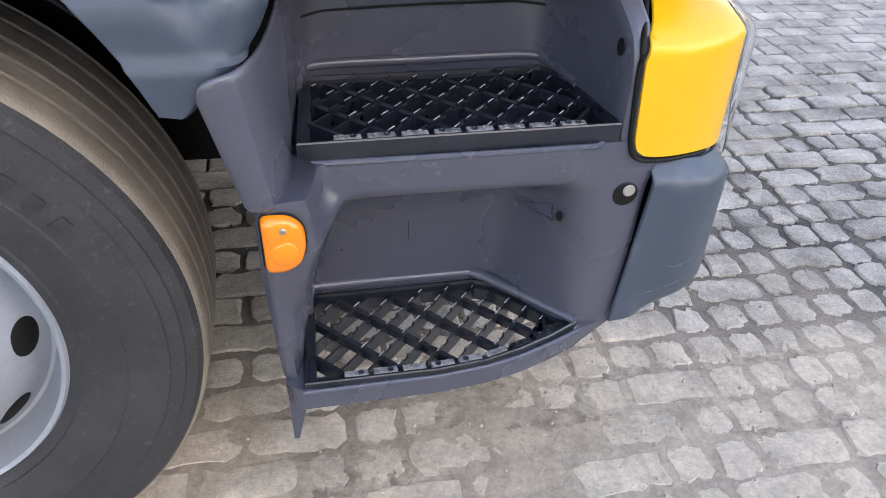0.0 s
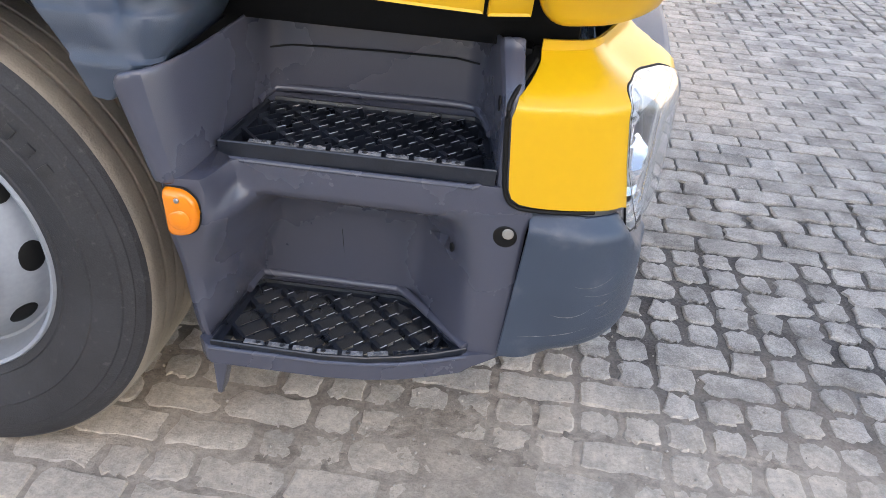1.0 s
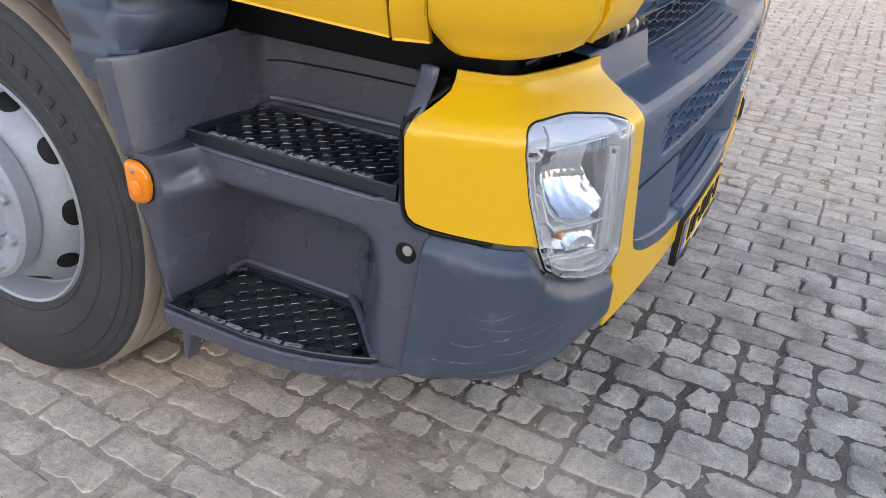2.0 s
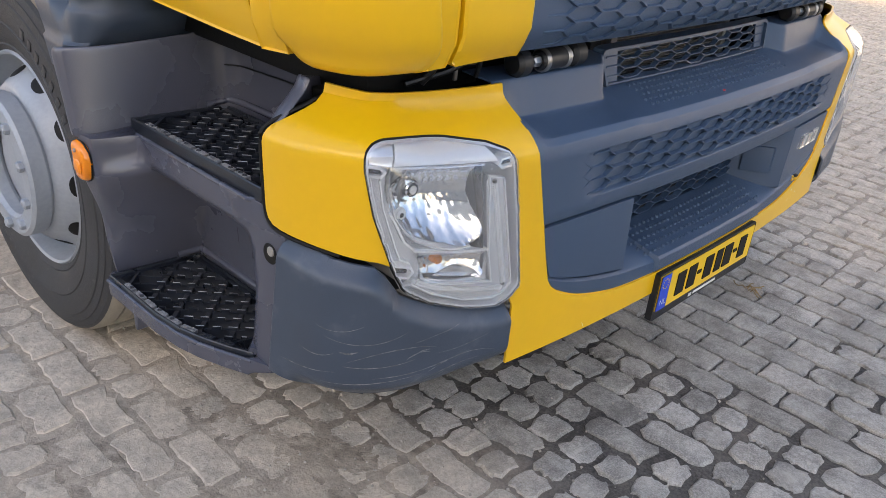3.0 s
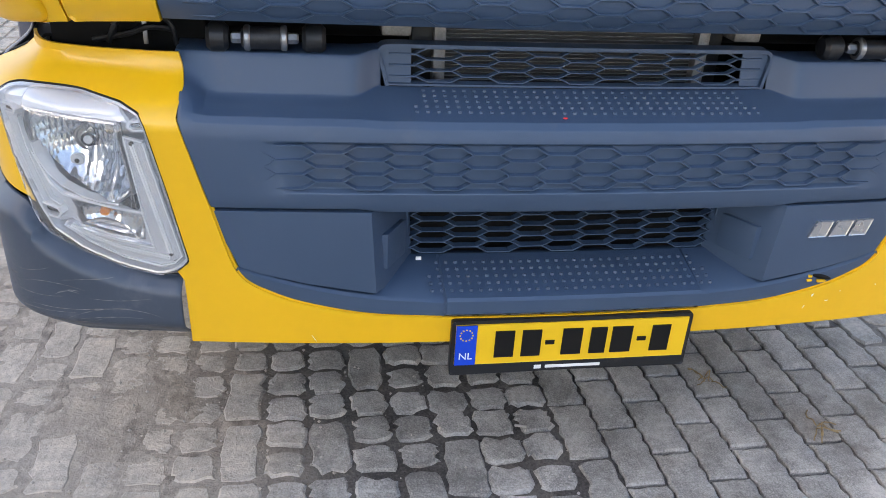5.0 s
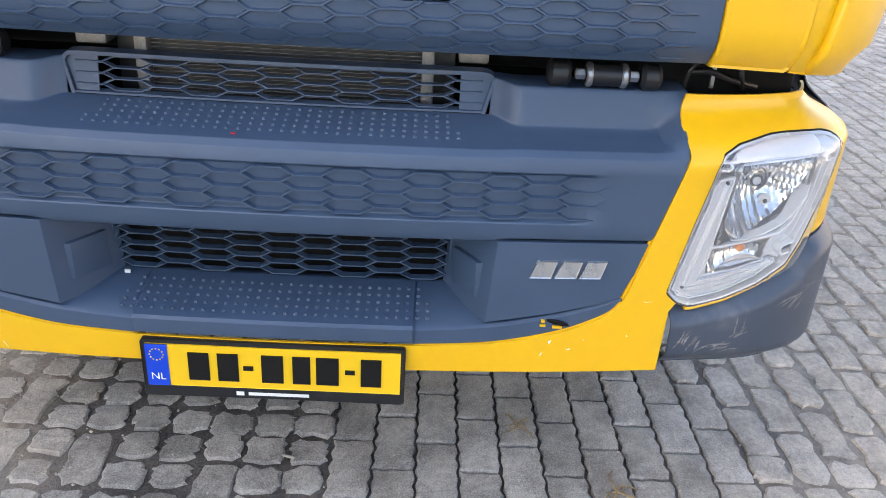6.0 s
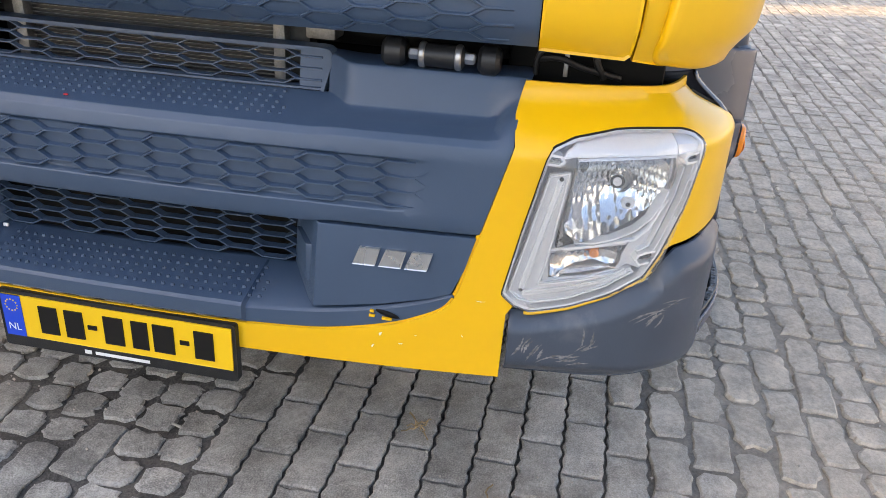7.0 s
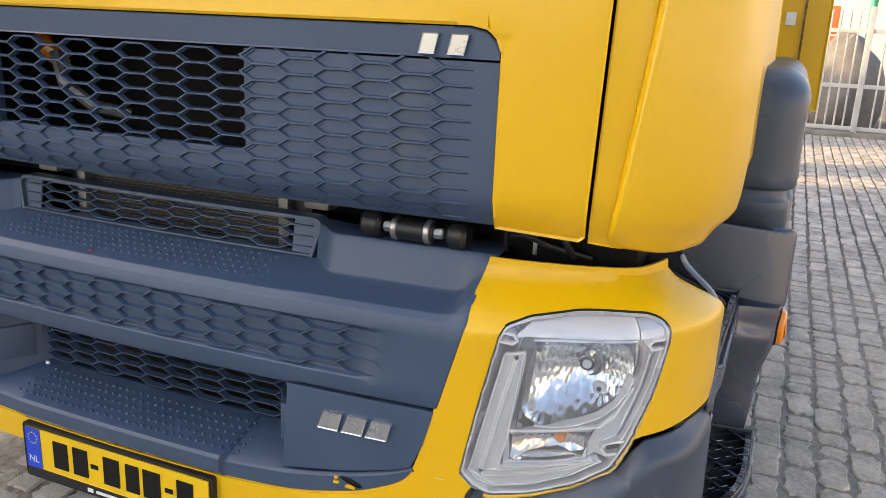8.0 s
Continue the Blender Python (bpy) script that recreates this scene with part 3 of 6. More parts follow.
edge_line = curve([(0.398, 0.939), (0.407, 0.972), (0.413, 0.994), (0.409, 1.006), (0.397, 1.011), (0.36, 1.012), (0.2, 1.012), (0, 1.012)], 4)
edge_line += [(-u, z) for u, z in edge_line[-2::-1]]
fr = bars_bm(list(zip(edge_line, edge_line[1:])), mesh_frame, 0.011, 0.004, 0.026, top=0.65)
bars_bm([((-0.398, 0.939), (-0.2, 0.939)), ((-0.2, 0.939), (0, 0.939)), ((0, 0.939), (0.2, 0.939)), ((0.2, 0.939), (0.398, 0.939))], mesh_frame, 0.006, 0.003, 0.02, fr, top=0.6)
part("mesh_frame", fr, GREY, top_mesh)
for sg in (-1, 1):
    o = [(sg * 0.35, 0.938), (sg * 0.398, 0.938), (sg * 0.411, 1.004), (sg * 0.35, 1.010)]
    part("blank_panel", panel_bm(o if sg > 0 else o[::-1], lambda y, z, w: mesh_frame(y, z, w - 0.005), 0.004, (0.1, 0.1), 0), GREY, top_mesh)
    tagged(part("honeycomb", bars_bm([q for q in hex_segs(-0.425, 0.425, 0.943, 1.006, rz=0.021) if 0.352 < sg * (q[0][0] + q[1][0]) / 2 < 0.4], lambda y, z, w: mesh_frame(y, z, w - 0.005), 0.005, 0.003), GREY, top_mesh), kind="stuff")

# lower boxes beside the lower mesh
for sg in (-1, 1):
    o = [(0.424, 0.547), (0.56, 0.570), (0.65, 0.592), (0.692, 0.608), (0.714, 0.66), (0.732, 0.728), (0.436, 0.728)]

    def lay(u, z, w, sg=sg):
        a = abs(u)
        return Vector((bow(a) - 0.004 + w, sg * (a + w * 0.65 * smooth(0.5, 0.43, a)), z + w * 0.12 * smooth(0.62, 0.56, z)))
    box = part("side_box", panel_bm([(sg * u, z) for u, z in (o if sg > 0 else o[::-1])], lay, 0.135, (0.05, 0.05), 0), GREY, truck, "dark grey moulded bumper block")
    be = box.modifiers.new("round", "BEVEL")
    be.width, be.segments, be.limit_method, be.angle_limit = 0.007, 3, "ANGLE", radians(40)
    clip = box_bm((-0.118, sg * 0.362 - 0.008, 0.585), (-0.045, sg * 0.362 + 0.008, 0.665), 0.003)
    for v in clip.verts:
        v.co.y += sg * (v.co.x + 0.118) * 0.62
    part("clip_rib", clip, GREY, box)

# lower tray with its lip above the number plate
LIPB = [(0, 0.497), (0.279, 0.497)] + curve([(0.284, 0.488), (0.44, 0.498), (0.57, 0.525), (0.64, 0.5525), (0.677, 0.5745), (0.6975, 0.6015)], 5)
LIPT = [(0, 0.536), (0.279, 0.536)] + curve([(0.284, 0.528), (0.44, 0.541), (0.57, 0.566), (0.64, 0.586), (0.675, 0.600), (0.6975, 0.609)], 5)
LIPX = [(0, 0.006), (0.279, 0.006), (0.284, -0.004), (0.6, -0.004), (0.694, -0.004)]
half = sorted({0.0, 0.1, 0.2, 0.279, *[round(p[0], 4) for p in LIPB if p[0] > 0.28]})
ys = [-y for y in half[:0:-1]] + half
rows = [[], [], [], [], [], [], []]
for y in ys:
    a, bx = abs(y), bow(y)
    zb, zt, lx = lerp(LIPB, a), lerp(LIPT, a), lerp(LIPX, a)
    for row, p in zip(rows, ((-0.05, zb), (lx - 0.004, zb), (lx, zb + 0.004), (lx, zt - 0.006), (lx - 0.006, zt), (-0.135, max(zt + 0.004, 0.566)), (-0.15, max(zt + 0.006, 0.568)))):
        row.append((bx + p[0], y, p[1]))
tray = part("lower_tray", loft_bm(rows), GREY, truck, "dark grey plastic lower lip and studded tray", out=(1, 0, 0.5))
thicken(tray, 0.004)
tagged(part("stud_field", studs_bm(-0.02, -0.108, 0.315, 0.30, 5, 0.0205, lambda x: 0.538 + (-x) * 0.21), GREY, tray), kind="stuff")
low = tagged(part("lower_mesh", bars_bm(hex_segs(-0.36, 0.36, 0.572, 0.705, rz=0.0255), on_bow(-0.136), 0.0055, 0.003, 0.014), GREY, truck, "dark open honeycomb mesh"), kind="stuff")
for y in (-0.352, 0.352):
    part("mesh_frame", bars_bm([((y, 0.566), (y, 0.71))], on_bow(-0.136), 0.012, 0.006, 0.02), GREY, low)
chip = box_bm((-0.002, -0.006, -0.004), (0.002, 0.006, 0.004), 0.001)
for v in chip.verts:
    v.co = Vector((-0.122, -0.325, 0.568)) + v.co
part("paint_chip", chip, WHITE, tray, "white paint flecks")

# broken spot at the panel's edge
# solid near-black shape for the shade inside the break
hole = bmesh.new()
bmesh.ops.create_icosphere(hole, subdivisions=2, radius=1, matrix=Matrix.Translation((-0.0225, 0.572, 0.549)) @ Matrix.Rotation(radians(-14), 4, "X") @ Matrix.Diagonal((0.004, 0.026, 0.006, 1)))
part("broken_gap", hole, DARK, tray, "dark broken gap")
for dy, dz, w in ((-0.03, -0.006, 0.012), (0.0, -0.009, 0.02), (-0.03, 0.004, 0.008)):
    c = box_bm((-0.024, 0.572 + dy - w / 2, 0.548 + dz - 0.002), (-0.017, 0.572 + dy + w / 2, 0.548 + dz + 0.003), 0.001)
    part("paint_chip", c, YELLOW, tray, "bare yellow chip")

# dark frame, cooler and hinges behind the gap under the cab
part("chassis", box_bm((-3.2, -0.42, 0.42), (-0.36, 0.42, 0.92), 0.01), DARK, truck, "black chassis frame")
# near-black boxes and sheets carry the gap's shade in their colour
part("engine_bay", box_bm((-1.7, -0.84, 0.60), (-0.45, 0.84, 1.2), 0.02), DARK, truck, "engine compartment, its shadow put into the near-black colour")
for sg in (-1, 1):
    part("cab_mount", box_bm((-1.05, min(sg * 0.74, sg * 1.03), 0.97), (-0.24, max(sg * 0.74, sg * 1.03), 1.075), 0.012), DARK, truck, "cab mount, near-black for the shade in the gap")
    part("inner_shade_sheet", box_bm((-0.345, min(sg * 0.72, sg * 1.07), 0.50), (-0.315, max(sg * 0.72, sg * 1.07), 0.985), 0.006), DARK, truck)
part("inner_shade_sheet", box_bm((-0.235, -0.74, 0.46), (-0.21, 0.74, 0.71), 0.004), DARK, truck)
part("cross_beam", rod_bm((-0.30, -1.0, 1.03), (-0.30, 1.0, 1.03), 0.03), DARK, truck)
cooler = part("cooler", box_bm((-0.30, -0.34, 0.88), (-0.255, 0.34, 1.08), 0.004), BLACK, truck, "dark cooler with aluminium side tanks")
for sg in (-1, 1):
    part("side_tank", box_bm((-0.262, sg * 0.285 - 0.013, 0.88), (-0.228, sg * 0.285 + 0.013, 1.075), 0.006), ALU, cooler)
    part("bracket", box_bm((-0.28, sg * 0.375 - 0.03, 1.02), (-0.215, sg * 0.375 + 0.03, 1.05), 0.006), ALU, cooler, "rough aluminium bracket")
tubes = bmesh.new()
for i in range(22):
    box_bm((-0.256, -0.272, 0.90 + i * 0.008), (-0.248, 0.272, 0.9011 + i * 0.008), 0, tubes)
tagged(part("cooler_core", tubes, ALU, cooler, "thin pale cooling fins"), kind="stuff")
for sg in (-1, 1):
    hinge = part("cab_hinge", rod_bm((-0.152, sg * 0.586, 1.027), (-0.152, sg * 0.671, 1.027), 0.021, n=24), BLACK, truck, "black hinge bush with steel rings and bolt")
    for y in (0.593, 0.660):
        part("steel_ring", rod_bm((-0.152, sg * (y - 0.006), 1.027), (-0.152, sg * (y + 0.006), 1.027), 0.0235, n=24), STEEL, hinge)
    for y in (0.566, 0.668):
        part("bolt", rod_bm((-0.152, sg * y, 1.027), (-0.152, sg * (y + 0.022), 1.027), 0.011, n=6), STEEL, hinge)
    for y0, y1 in ((0.515, 0.560), (0.694, 0.735)):
        part("hinge_arm", rod_bm((-0.165, sg * y0, 1.025), (-0.165, sg * y1, 1.025), 0.027, n=20), BLACK, hinge, "black hinge arm")
    part("steel_clip", box_bm((-0.205, sg * 0.85 - 0.004, 1.0), (-0.20, sg * 0.85 + 0.004, 1.05), 0.001), STEEL, truck)
    part("hose", tube_bm(curve([(-0.2, sg * 0.795, 1.0), (-0.19, sg * 0.80, 1.04), (-0.2, sg * 0.83, 1.06)], 5), 0.005), BLACK, truck)
    part("hose", tube_bm(curve([(-0.22, sg * 0.92, 1.0), (-0.205, sg * 0.905, 1.03), (-0.21, sg * 0.90, 1.06)], 5), 0.007), BLACK, truck)
    hose = curve([(-0.2, sg * 0.80, 1.03), (-0.19, sg * 0.84, 1.035), (-0.2, sg * 0.88, 1.02), (-0.23, sg * 0.95, 1.0)], 5)
    part("hose", tube_bm(hose, 0.006), BLACK, truck)

# number plate on its holder
plate = part("number_plate", panel_bm(rounded([(-0.2675, 0.350), (0.2675, 0.350), (0.2675, 0.486), (-0.2675, 0.486)], 0.008, 3), lambda y, z, w: Vector((0.0 + w, y, z)), 0.018, (0.3, 0.3), 0.003), BLACK, truck, "yellow number plate in a black holder")
flat = lambda y, z, w: Vector((0.0025 + w, y, z))
part("plate_face", panel_bm([(-0.258, 0.378), (0.258, 0.378), (0.258, 0.477), (-0.258, 0.477)], flat, 0.004, (0.6, 0.6), 0.001), PLATE, plate, "yellow reflective plate")
part("blue_band", panel_bm([(-0.258, 0.378), (-0.213, 0.378), (-0.213, 0.477), (-0.258, 0.477)], lambda y, z, w: Vector((0.0035 + w, y, z)), 0.003, (0.6, 0.6), 0.0005), BLUE, plate)
for k in range(12):
    a = k * math.pi / 6
    part("star_dot", rod_bm((0.002, -0.2355 + 0.0135 * math.sin(a), 0.453 + 0.0135 * math.cos(a)), (0.0042, -0.2355 + 0.0135 * math.sin(a), 0.453 + 0.0135 * math.cos(a)), 0.0018, n=8), PLATE, plate)
part("country_letters", text_bm("NL", 0.024, lambda u, v: Vector((0.0042, -0.2355 + u, 0.393 + v))), WHITE, plate, "white letters NL")
for y, w, h in ((-0.152, 0.042, 0.066), (-0.093, 0.042, 0.066), (-0.052, 0.02, 0.010), (-0.003, 0.044, 0.066), (0.056, 0.036, 0.066), (0.109, 0.046, 0.066), (0.155, 0.02, 0.010), (0.198, 0.042, 0.066)):
    part("character_bar", panel_bm([(y - w / 2, 0.4275 - h / 2), (y + w / 2, 0.4275 - h / 2), (y + w / 2, 0.4275 + h / 2), (y - w / 2, 0.4275 + h / 2)], lambda u, z, q: Vector((0.0042 + q, u, z)), 0.003, (1, 1), 0.0012), INK, plate)
part("dealer_bar", box_bm((0.0, -0.055, 0.359), (0.0012, 0.07, 0.3665), 0.0005), WHITE, plate, "plain white strip")
part("dealer_mark", box_bm((0.0, -0.08, 0.358), (0.0012, -0.064, 0.3675), 0.0005), WHITE, plate)

plate.location.x = 0.009

# silver badge shapes
for y in (0.530, 0.580, 0.629):
    o = [(y - 0.027, 0.653), (y + 0.016, 0.653), (y + 0.026, 0.690), (y - 0.013, 0.690)]
    part("badge", panel_bm(o, on_bow(0.003), 0.008, (1, 1), 0.002), BADGE, truck, "plain raised silver badge")
for y, w in ((0.680, 0.034), (0.730, 0.036)):
    o = [(CY(y - 0.016), 1.352), (CY(y + w - 0.022), 1.352), (CY(y + w - 0.014), 1.386), (CY(y - 0.008), 1.386)]
    part("badge", panel_bm(o, lambda s, z, w: on_cab(s, z, w + 0.005), 0.006, (1, 1), 0.002), BADGE, truck, "plain raised silver badge")

# ---- cab front ----
G = CY(0.803)


def grille_panel():
    O = CY(0.322)
    left = [(-G, 1.068), (-O, 1.068), (-O, 1.343), (-G, 1.343)]
    right = [(O, 1.068), (G, 1.068), (G, 1.343), (O, 1.343)]
    below = [(-O, 1.068), (O, 1.068), (O, 1.160), (-O, 1.160)]
    p = None
    for q in (left, right, below):
        nb = panel_bm(q, lambda s, z, w: on_cab(s, z, w - 0.004), 0.02, (0.06, 0.015), 0)
        if p is None:
            p = nb
        else:
            me = bpy.data.meshes.new("t")
            nb.to_mesh(me)
            nb.free()
            p.from_mesh(me)
            bpy.data.meshes.remove(me)
    return p


grille = part("cab_grille", grille_panel(), GREY, truck, "dark grey cab grille with honeycomb relief")
band = [(-G, 1.347), (G, 1.347), (G, 1.36), (G - 0.008, 1.378), (G - 0.024, 1.391), (G - 0.05, 1.397), (-G + 0.05, 1.397), (-G + 0.024, 1.391), (-G + 0.008, 1.378), (-G, 1.36)]
part("grille_band", panel_bm(band, on_cab, 0.02, (0.08, 0.05), 0.003), GREY, grille)
tagged(part("honeycomb", bars_bm(hex_segs(-0.75, 0.75, 1.075, 1.34, rz=0.0285, keep=lambda u, z: not (abs(u) < 0.325 and z > 1.158) and abs(u) < 0.75), lambda s, z, w: on_cab(s, z, w * smooth(0.755, 0.69, abs(s)) - 0.0042), 0.0072, 0.0075, top=0.4), GREY, grille), kind="stuff")
tagged(part("open_mesh", bars_bm(hex_segs(-0.335, 0.335, 1.155, 1.345, rz=0.0285), lambda s, z, w: on_cab(s, z, w - 0.004), 0.0058, 0.004, 0.010), GREY, grille), kind="stuff")
# near-black block gives the shade behind the open mesh
part("grille_shade_block", box_bm((-0.40, -0.95, 1.085), (-0.30, 0.95, 1.66), 0.01), DARK, grille)
part("hose", tube_bm([(-0.2, -0.30, 1.30), (-0.18, -0.26, 1.24), (-0.2, -0.2, 1.19), (-0.26, -0.15, 1.17)], 0.014), ALU, grille)
part("hose", tube_bm([(-0.22, -0.36, 1.33), (-0.2, -0.32, 1.31), (-0.22, -0.3, 1.27)], 0.02), AMBER, grille)

TOP = 1.72
E = CY(0.962)
o = [(G + 0.0022, 1.064), (E - 0.01, 1.058), (E, 1.066), (E + 0.02, TOP)]
o += [(-u, z) for u, z in reversed(o)]
o += [(-G - 0.0022, 1.36), (-G + 0.0055, 1.380), (-G + 0.0215, 1.3935), (-G + 0.048, 1.3995), (G - 0.048, 1.3995), (G - 0.0215, 1.3935), (G - 0.0055, 1.380), (G + 0.0022, 1.36)]
part("cab_front", panel_bm(o, lambda s, z, w: on_cab(s, z, w + 0.006), 0.02, (0.05, 0.03), 0.005), YELLOW, truck, "glossy yellow cab front panel")
for sg in (-1, 1):
    a, c = E + 0.005, CY(1.03)
    o = [(a, 1.056), (c, 1.05), (c + 0.03, TOP), (a + 0.02, TOP)]
    part("corner_strip", panel_bm([(sg * u, z) for u, z in (o if sg > 0 else o[::-1])], lambda s, z, w: on_cab(s, z, w - 0.002), 0.015, (0.02, 0.05), 0.003), YELLOW, truck)
    p0, p1 = CY(1.005), CX(-0.315)
    rows = []
    cols = [0, 0.004, 0.012, 0.03, 0.06] + [0.1 + 0.04 * k for k in range(21)] + [0.93, 0.955, 0.975, 0.99, 0.997, 1]
    quarter = lambda d, r: r * (1 - math.sqrt(max(0, 1 - (1 - min(1, d / r)) ** 2)))
    for t in [0, 0.004, 0.012, 0.03, 0.06] + [0.1 + 0.09 * k for k in range(11)]:
        row = []
        for a in cols:
            s0 = p0 - 0.01 + (p1 - p0 + 0.01) * a
            zb = 1.052 - 0.014 * smooth(0, 0.6, a) + quarter(s0 - p0 + 0.01, 0.03) + quarter(p1 - s0, 0.06)
            z = zb + (TOP - zb) * t
            s1 = s0 + 0.08 * (1 - a) * (z - 1.05) / (TOP - 1.05)
            turn = 0.02 * (max(0, 1 - a / 0.02) ** 2 + max(0, 1 - (1 - a) / 0.02) ** 2 + max(0, 1 - t / 0.02) ** 2)
            w = 0.016 + 0.018 * smooth(p0, p0 + 0.2, s1) * smooth(0.98, 1.22, z) - min(turn, 0.022)
            row.append(on_cab(sg * s1, z, w))
        rows.append(row)
    fin = part("air_deflector", loft_bm(rows), YELLOW, truck, "glossy yellow cab corner deflector", 60, (1, sg, 0))
    thicken(fin, 0.02)
    o = [(p1 + 0.006, 1.052), (CX(-0.385), 1.048), (CX(-0.385), TOP), (p1 + 0.006, TOP)]
    part("corner_strip", panel_bm([(sg * u, z) for u, z in (o if sg > 0 else o[::-1])], lambda s, z, w: on_cab(s, z, w + 0.004), 0.015, (0.03, 0.05), 0.004), YELLOW, truck)
    o = [(CX(-0.392), 1.05), (CX(-1.0), 1.07), (CX(-1.25), 1.3), (CX(-1.55), 1.34), (CX(-1.55), TOP), (CX(-0.392), TOP)]
    part("cab_door", panel_bm([(sg * u, z) for u, z in (o if sg > 0 else o[::-1])], on_cab, 0.03, (0.08, 0.08), 0.004), YELLOW, truck, "yellow cab door bottom")
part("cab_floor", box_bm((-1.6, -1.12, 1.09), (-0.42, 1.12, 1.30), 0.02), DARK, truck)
# plain upper cab, above what is seen
up = [[(x, y, z) for x, y in ((-0.11 - k, -1.1), (-0.1 - k, 1.1), (-0.42, 1.17), (-1.6, 1.17), (-1.6, -1.17), (-0.42, -1.17))] for z, k in ((1.70, 0), (1.95, 0.02), (2.75, 0.22), (2.85, 0.3))]
ub = loft_bm(up, closed=True)
ub.verts.ensure_lookup_table()
ub.faces.new(ub.verts[-6:])
part("upper_cab", ub, YELLOW, truck, "plain yellow upper cab")


# ---- headlights ----
def headlight(sg):
    def q(y, z, w=0.0):
        return on_bumper(sg * FY(y), z, w)

    def ring(scale, w, deep=0.0, cy=0.955, cz=0.772):
        c = FY(cy)
        return [on_bumper(sg * (c + (u - c) * scale), cz + (z - cz) * scale, w) - Vector((deep, 0, 0)) for u, z in LIGHT]

    hb = loft_bm([ring(1.03, -0.02), ring(1.03, -0.009), ring(1.006, -0.007), ring(1.0, -0.004), ring(0.992, -0.002), ring(0.972, -0.003), ring(0.965, -0.012), ring(0.95, -0.012, 0.06), ring(0.93, -0.012, 0.185)], closed=True)
    hb.verts.ensure_lookup_table()
    hb.faces.new(hb.verts[-len(LIGHT):])
    lamp = part("headlight", hb, LAMPGREY, truck, "clear headlight with chrome reflectors and amber bulb")
    gap_line = [on_bumper(sg * (FY(0.955) + (u - FY(0.955)) * 1.008), 0.775 + (z - 0.775) * 1.006, -0.003) for u, z in LIGHT]
    # black ring drawn for the shadow gap round the lamp
    part("lens_shade_line", tube_bm(gap_line + gap_line[:2], 0.0024, 8), INK, lamp, "thin black line for the shade gap round the lens")
    if sg > 0:
        under = [on_bumper(FY(0.955) + (u - FY(0.955)) * 1.03, 0.775 + (z - 0.775) * 1.035, -0.005) for u, z in LIGHT[LIGHT_OUT:]]
        part("yellow_lip", tube_bm(under, 0.0045, 8), YELLOW, lamp, "thin yellow edge under the lens")

    def bowl(name, outline, cy, cz, w, ry, rz, deep, flutes, label, round_r):
        """A faceted mirror dish behind the lens: fine flutes above, broad smooth facets below."""
        o = rounded([(FY(y), z) for y, z in outline], round_r, 5)
        cu = FY(cy)
        tri = lambda q: abs(q - math.floor(q) - 0.5)

        def lay(u, v, k):
            du, dz = (u - cu) / ry, (v - cz) / rz
            r2 = min(1.0, du * du + dz * dz)
            row = math.floor((v + 0.12 * (u - cu)) / 0.021)
            up = smooth(-0.30, -0.10, dz - 0.1 + 0.45 * abs(du)) * smooth(0.10, 0.2, math.hypot(du, dz - 0.1))
            f = up * (0.0058 * tri((u - cu) / flutes + 0.41 * row) + 0.0044 * tri((v + 0.12 * (u - cu)) / 0.021))
            f += (1 - up) * (0.0060 * tri(du * 2.6 + 0.4 * dz + 0.25) + 0.0042 * tri((u - cu) / (flutes * 1.7) + 0.3 * row) + 0.0028 * tri((v + 0.3 * (u - cu)) / 0.016))
            return on_bumper(sg * u, v, k + w) - Vector((deep * (1 - r2) ** 0.8 - f, 0, 0))
        us = [p[0] for p in o]
        cutu = [cu + i * flutes / 4 for i in range(-160, 160) if min(us) < cu + i * flutes / 4 < max(us)]
        return part(name, panel_bm(o, lay, 0.002, (cutu, 0.0052), 0), CHROME, lamp, label, 30)

    bowl("reflector", [(0.9, 0.888), (0.946, 0.893), (0.996, 0.892), (1.054, 0.892), (1.066, 0.866), (1.067, 0.837), (1.06, 0.811), (1.041, 0.781), (1.018, 0.758), (0.981, 0.739), (0.947, 0.731), (0.913, 0.731), (0.891, 0.752), (0.887, 0.775), (0.895, 0.83)],
         0.975, 0.820, -0.016, 0.112, 0.098, 0.090, 0.0105, "faceted chrome main reflector", 0.02)
    bowl("indicator_reflector", [(0.872, 0.702), (0.94, 0.711), (1.008, 0.72), (1.003, 0.7), (0.996, 0.674), (0.943, 0.661), (0.876, 0.655)], 0.945, 0.69, -0.020, 0.085, 0.045, 0.042, 0.012, "small chrome indicator reflector", 0.006)
    ax = Vector((1, 0, 0))
    a = Vector((-0.220, sg * 0.972, 0.822))
    part("bulb_shield", rod_bm(a, a + ax * 0.05, 0.0145, n=20), CHROME, lamp)
    part("bulb_ring", lathe_bm([(0.0090, 0.006), (0.0105, 0.0075), (0.0125, 0.0075), (0.0138, 0.006)], along(a + ax * 0.0445, a + ax), 24), INK, lamp)
    part("bulb_cap", rod_bm(a + ax * 0.05, a + ax * 0.0535, 0.0085, n=16), SATIN, lamp)
    part("bulb_socket", lathe_bm([(0.026, 0), (0.028, 0.004), (0.0245, 0.007), (0.022, 0.002)], along(a + ax * 0.034, a + ax), 28), ALU, lamp, "metal ring round the bulb")
    a = Vector((-0.210, sg * 0.998, 0.779))
    part("side_bulb", rod_bm(a, a + ax * 0.04, 0.010, n=16), CHROME, lamp)
    part("side_bulb_ring", lathe_bm([(0.007, 0), (0.0118, 0.001), (0.0118, 0.004), (0.007, 0.005)], along(a + ax * 0.038, a + ax), 20), SATIN, lamp)
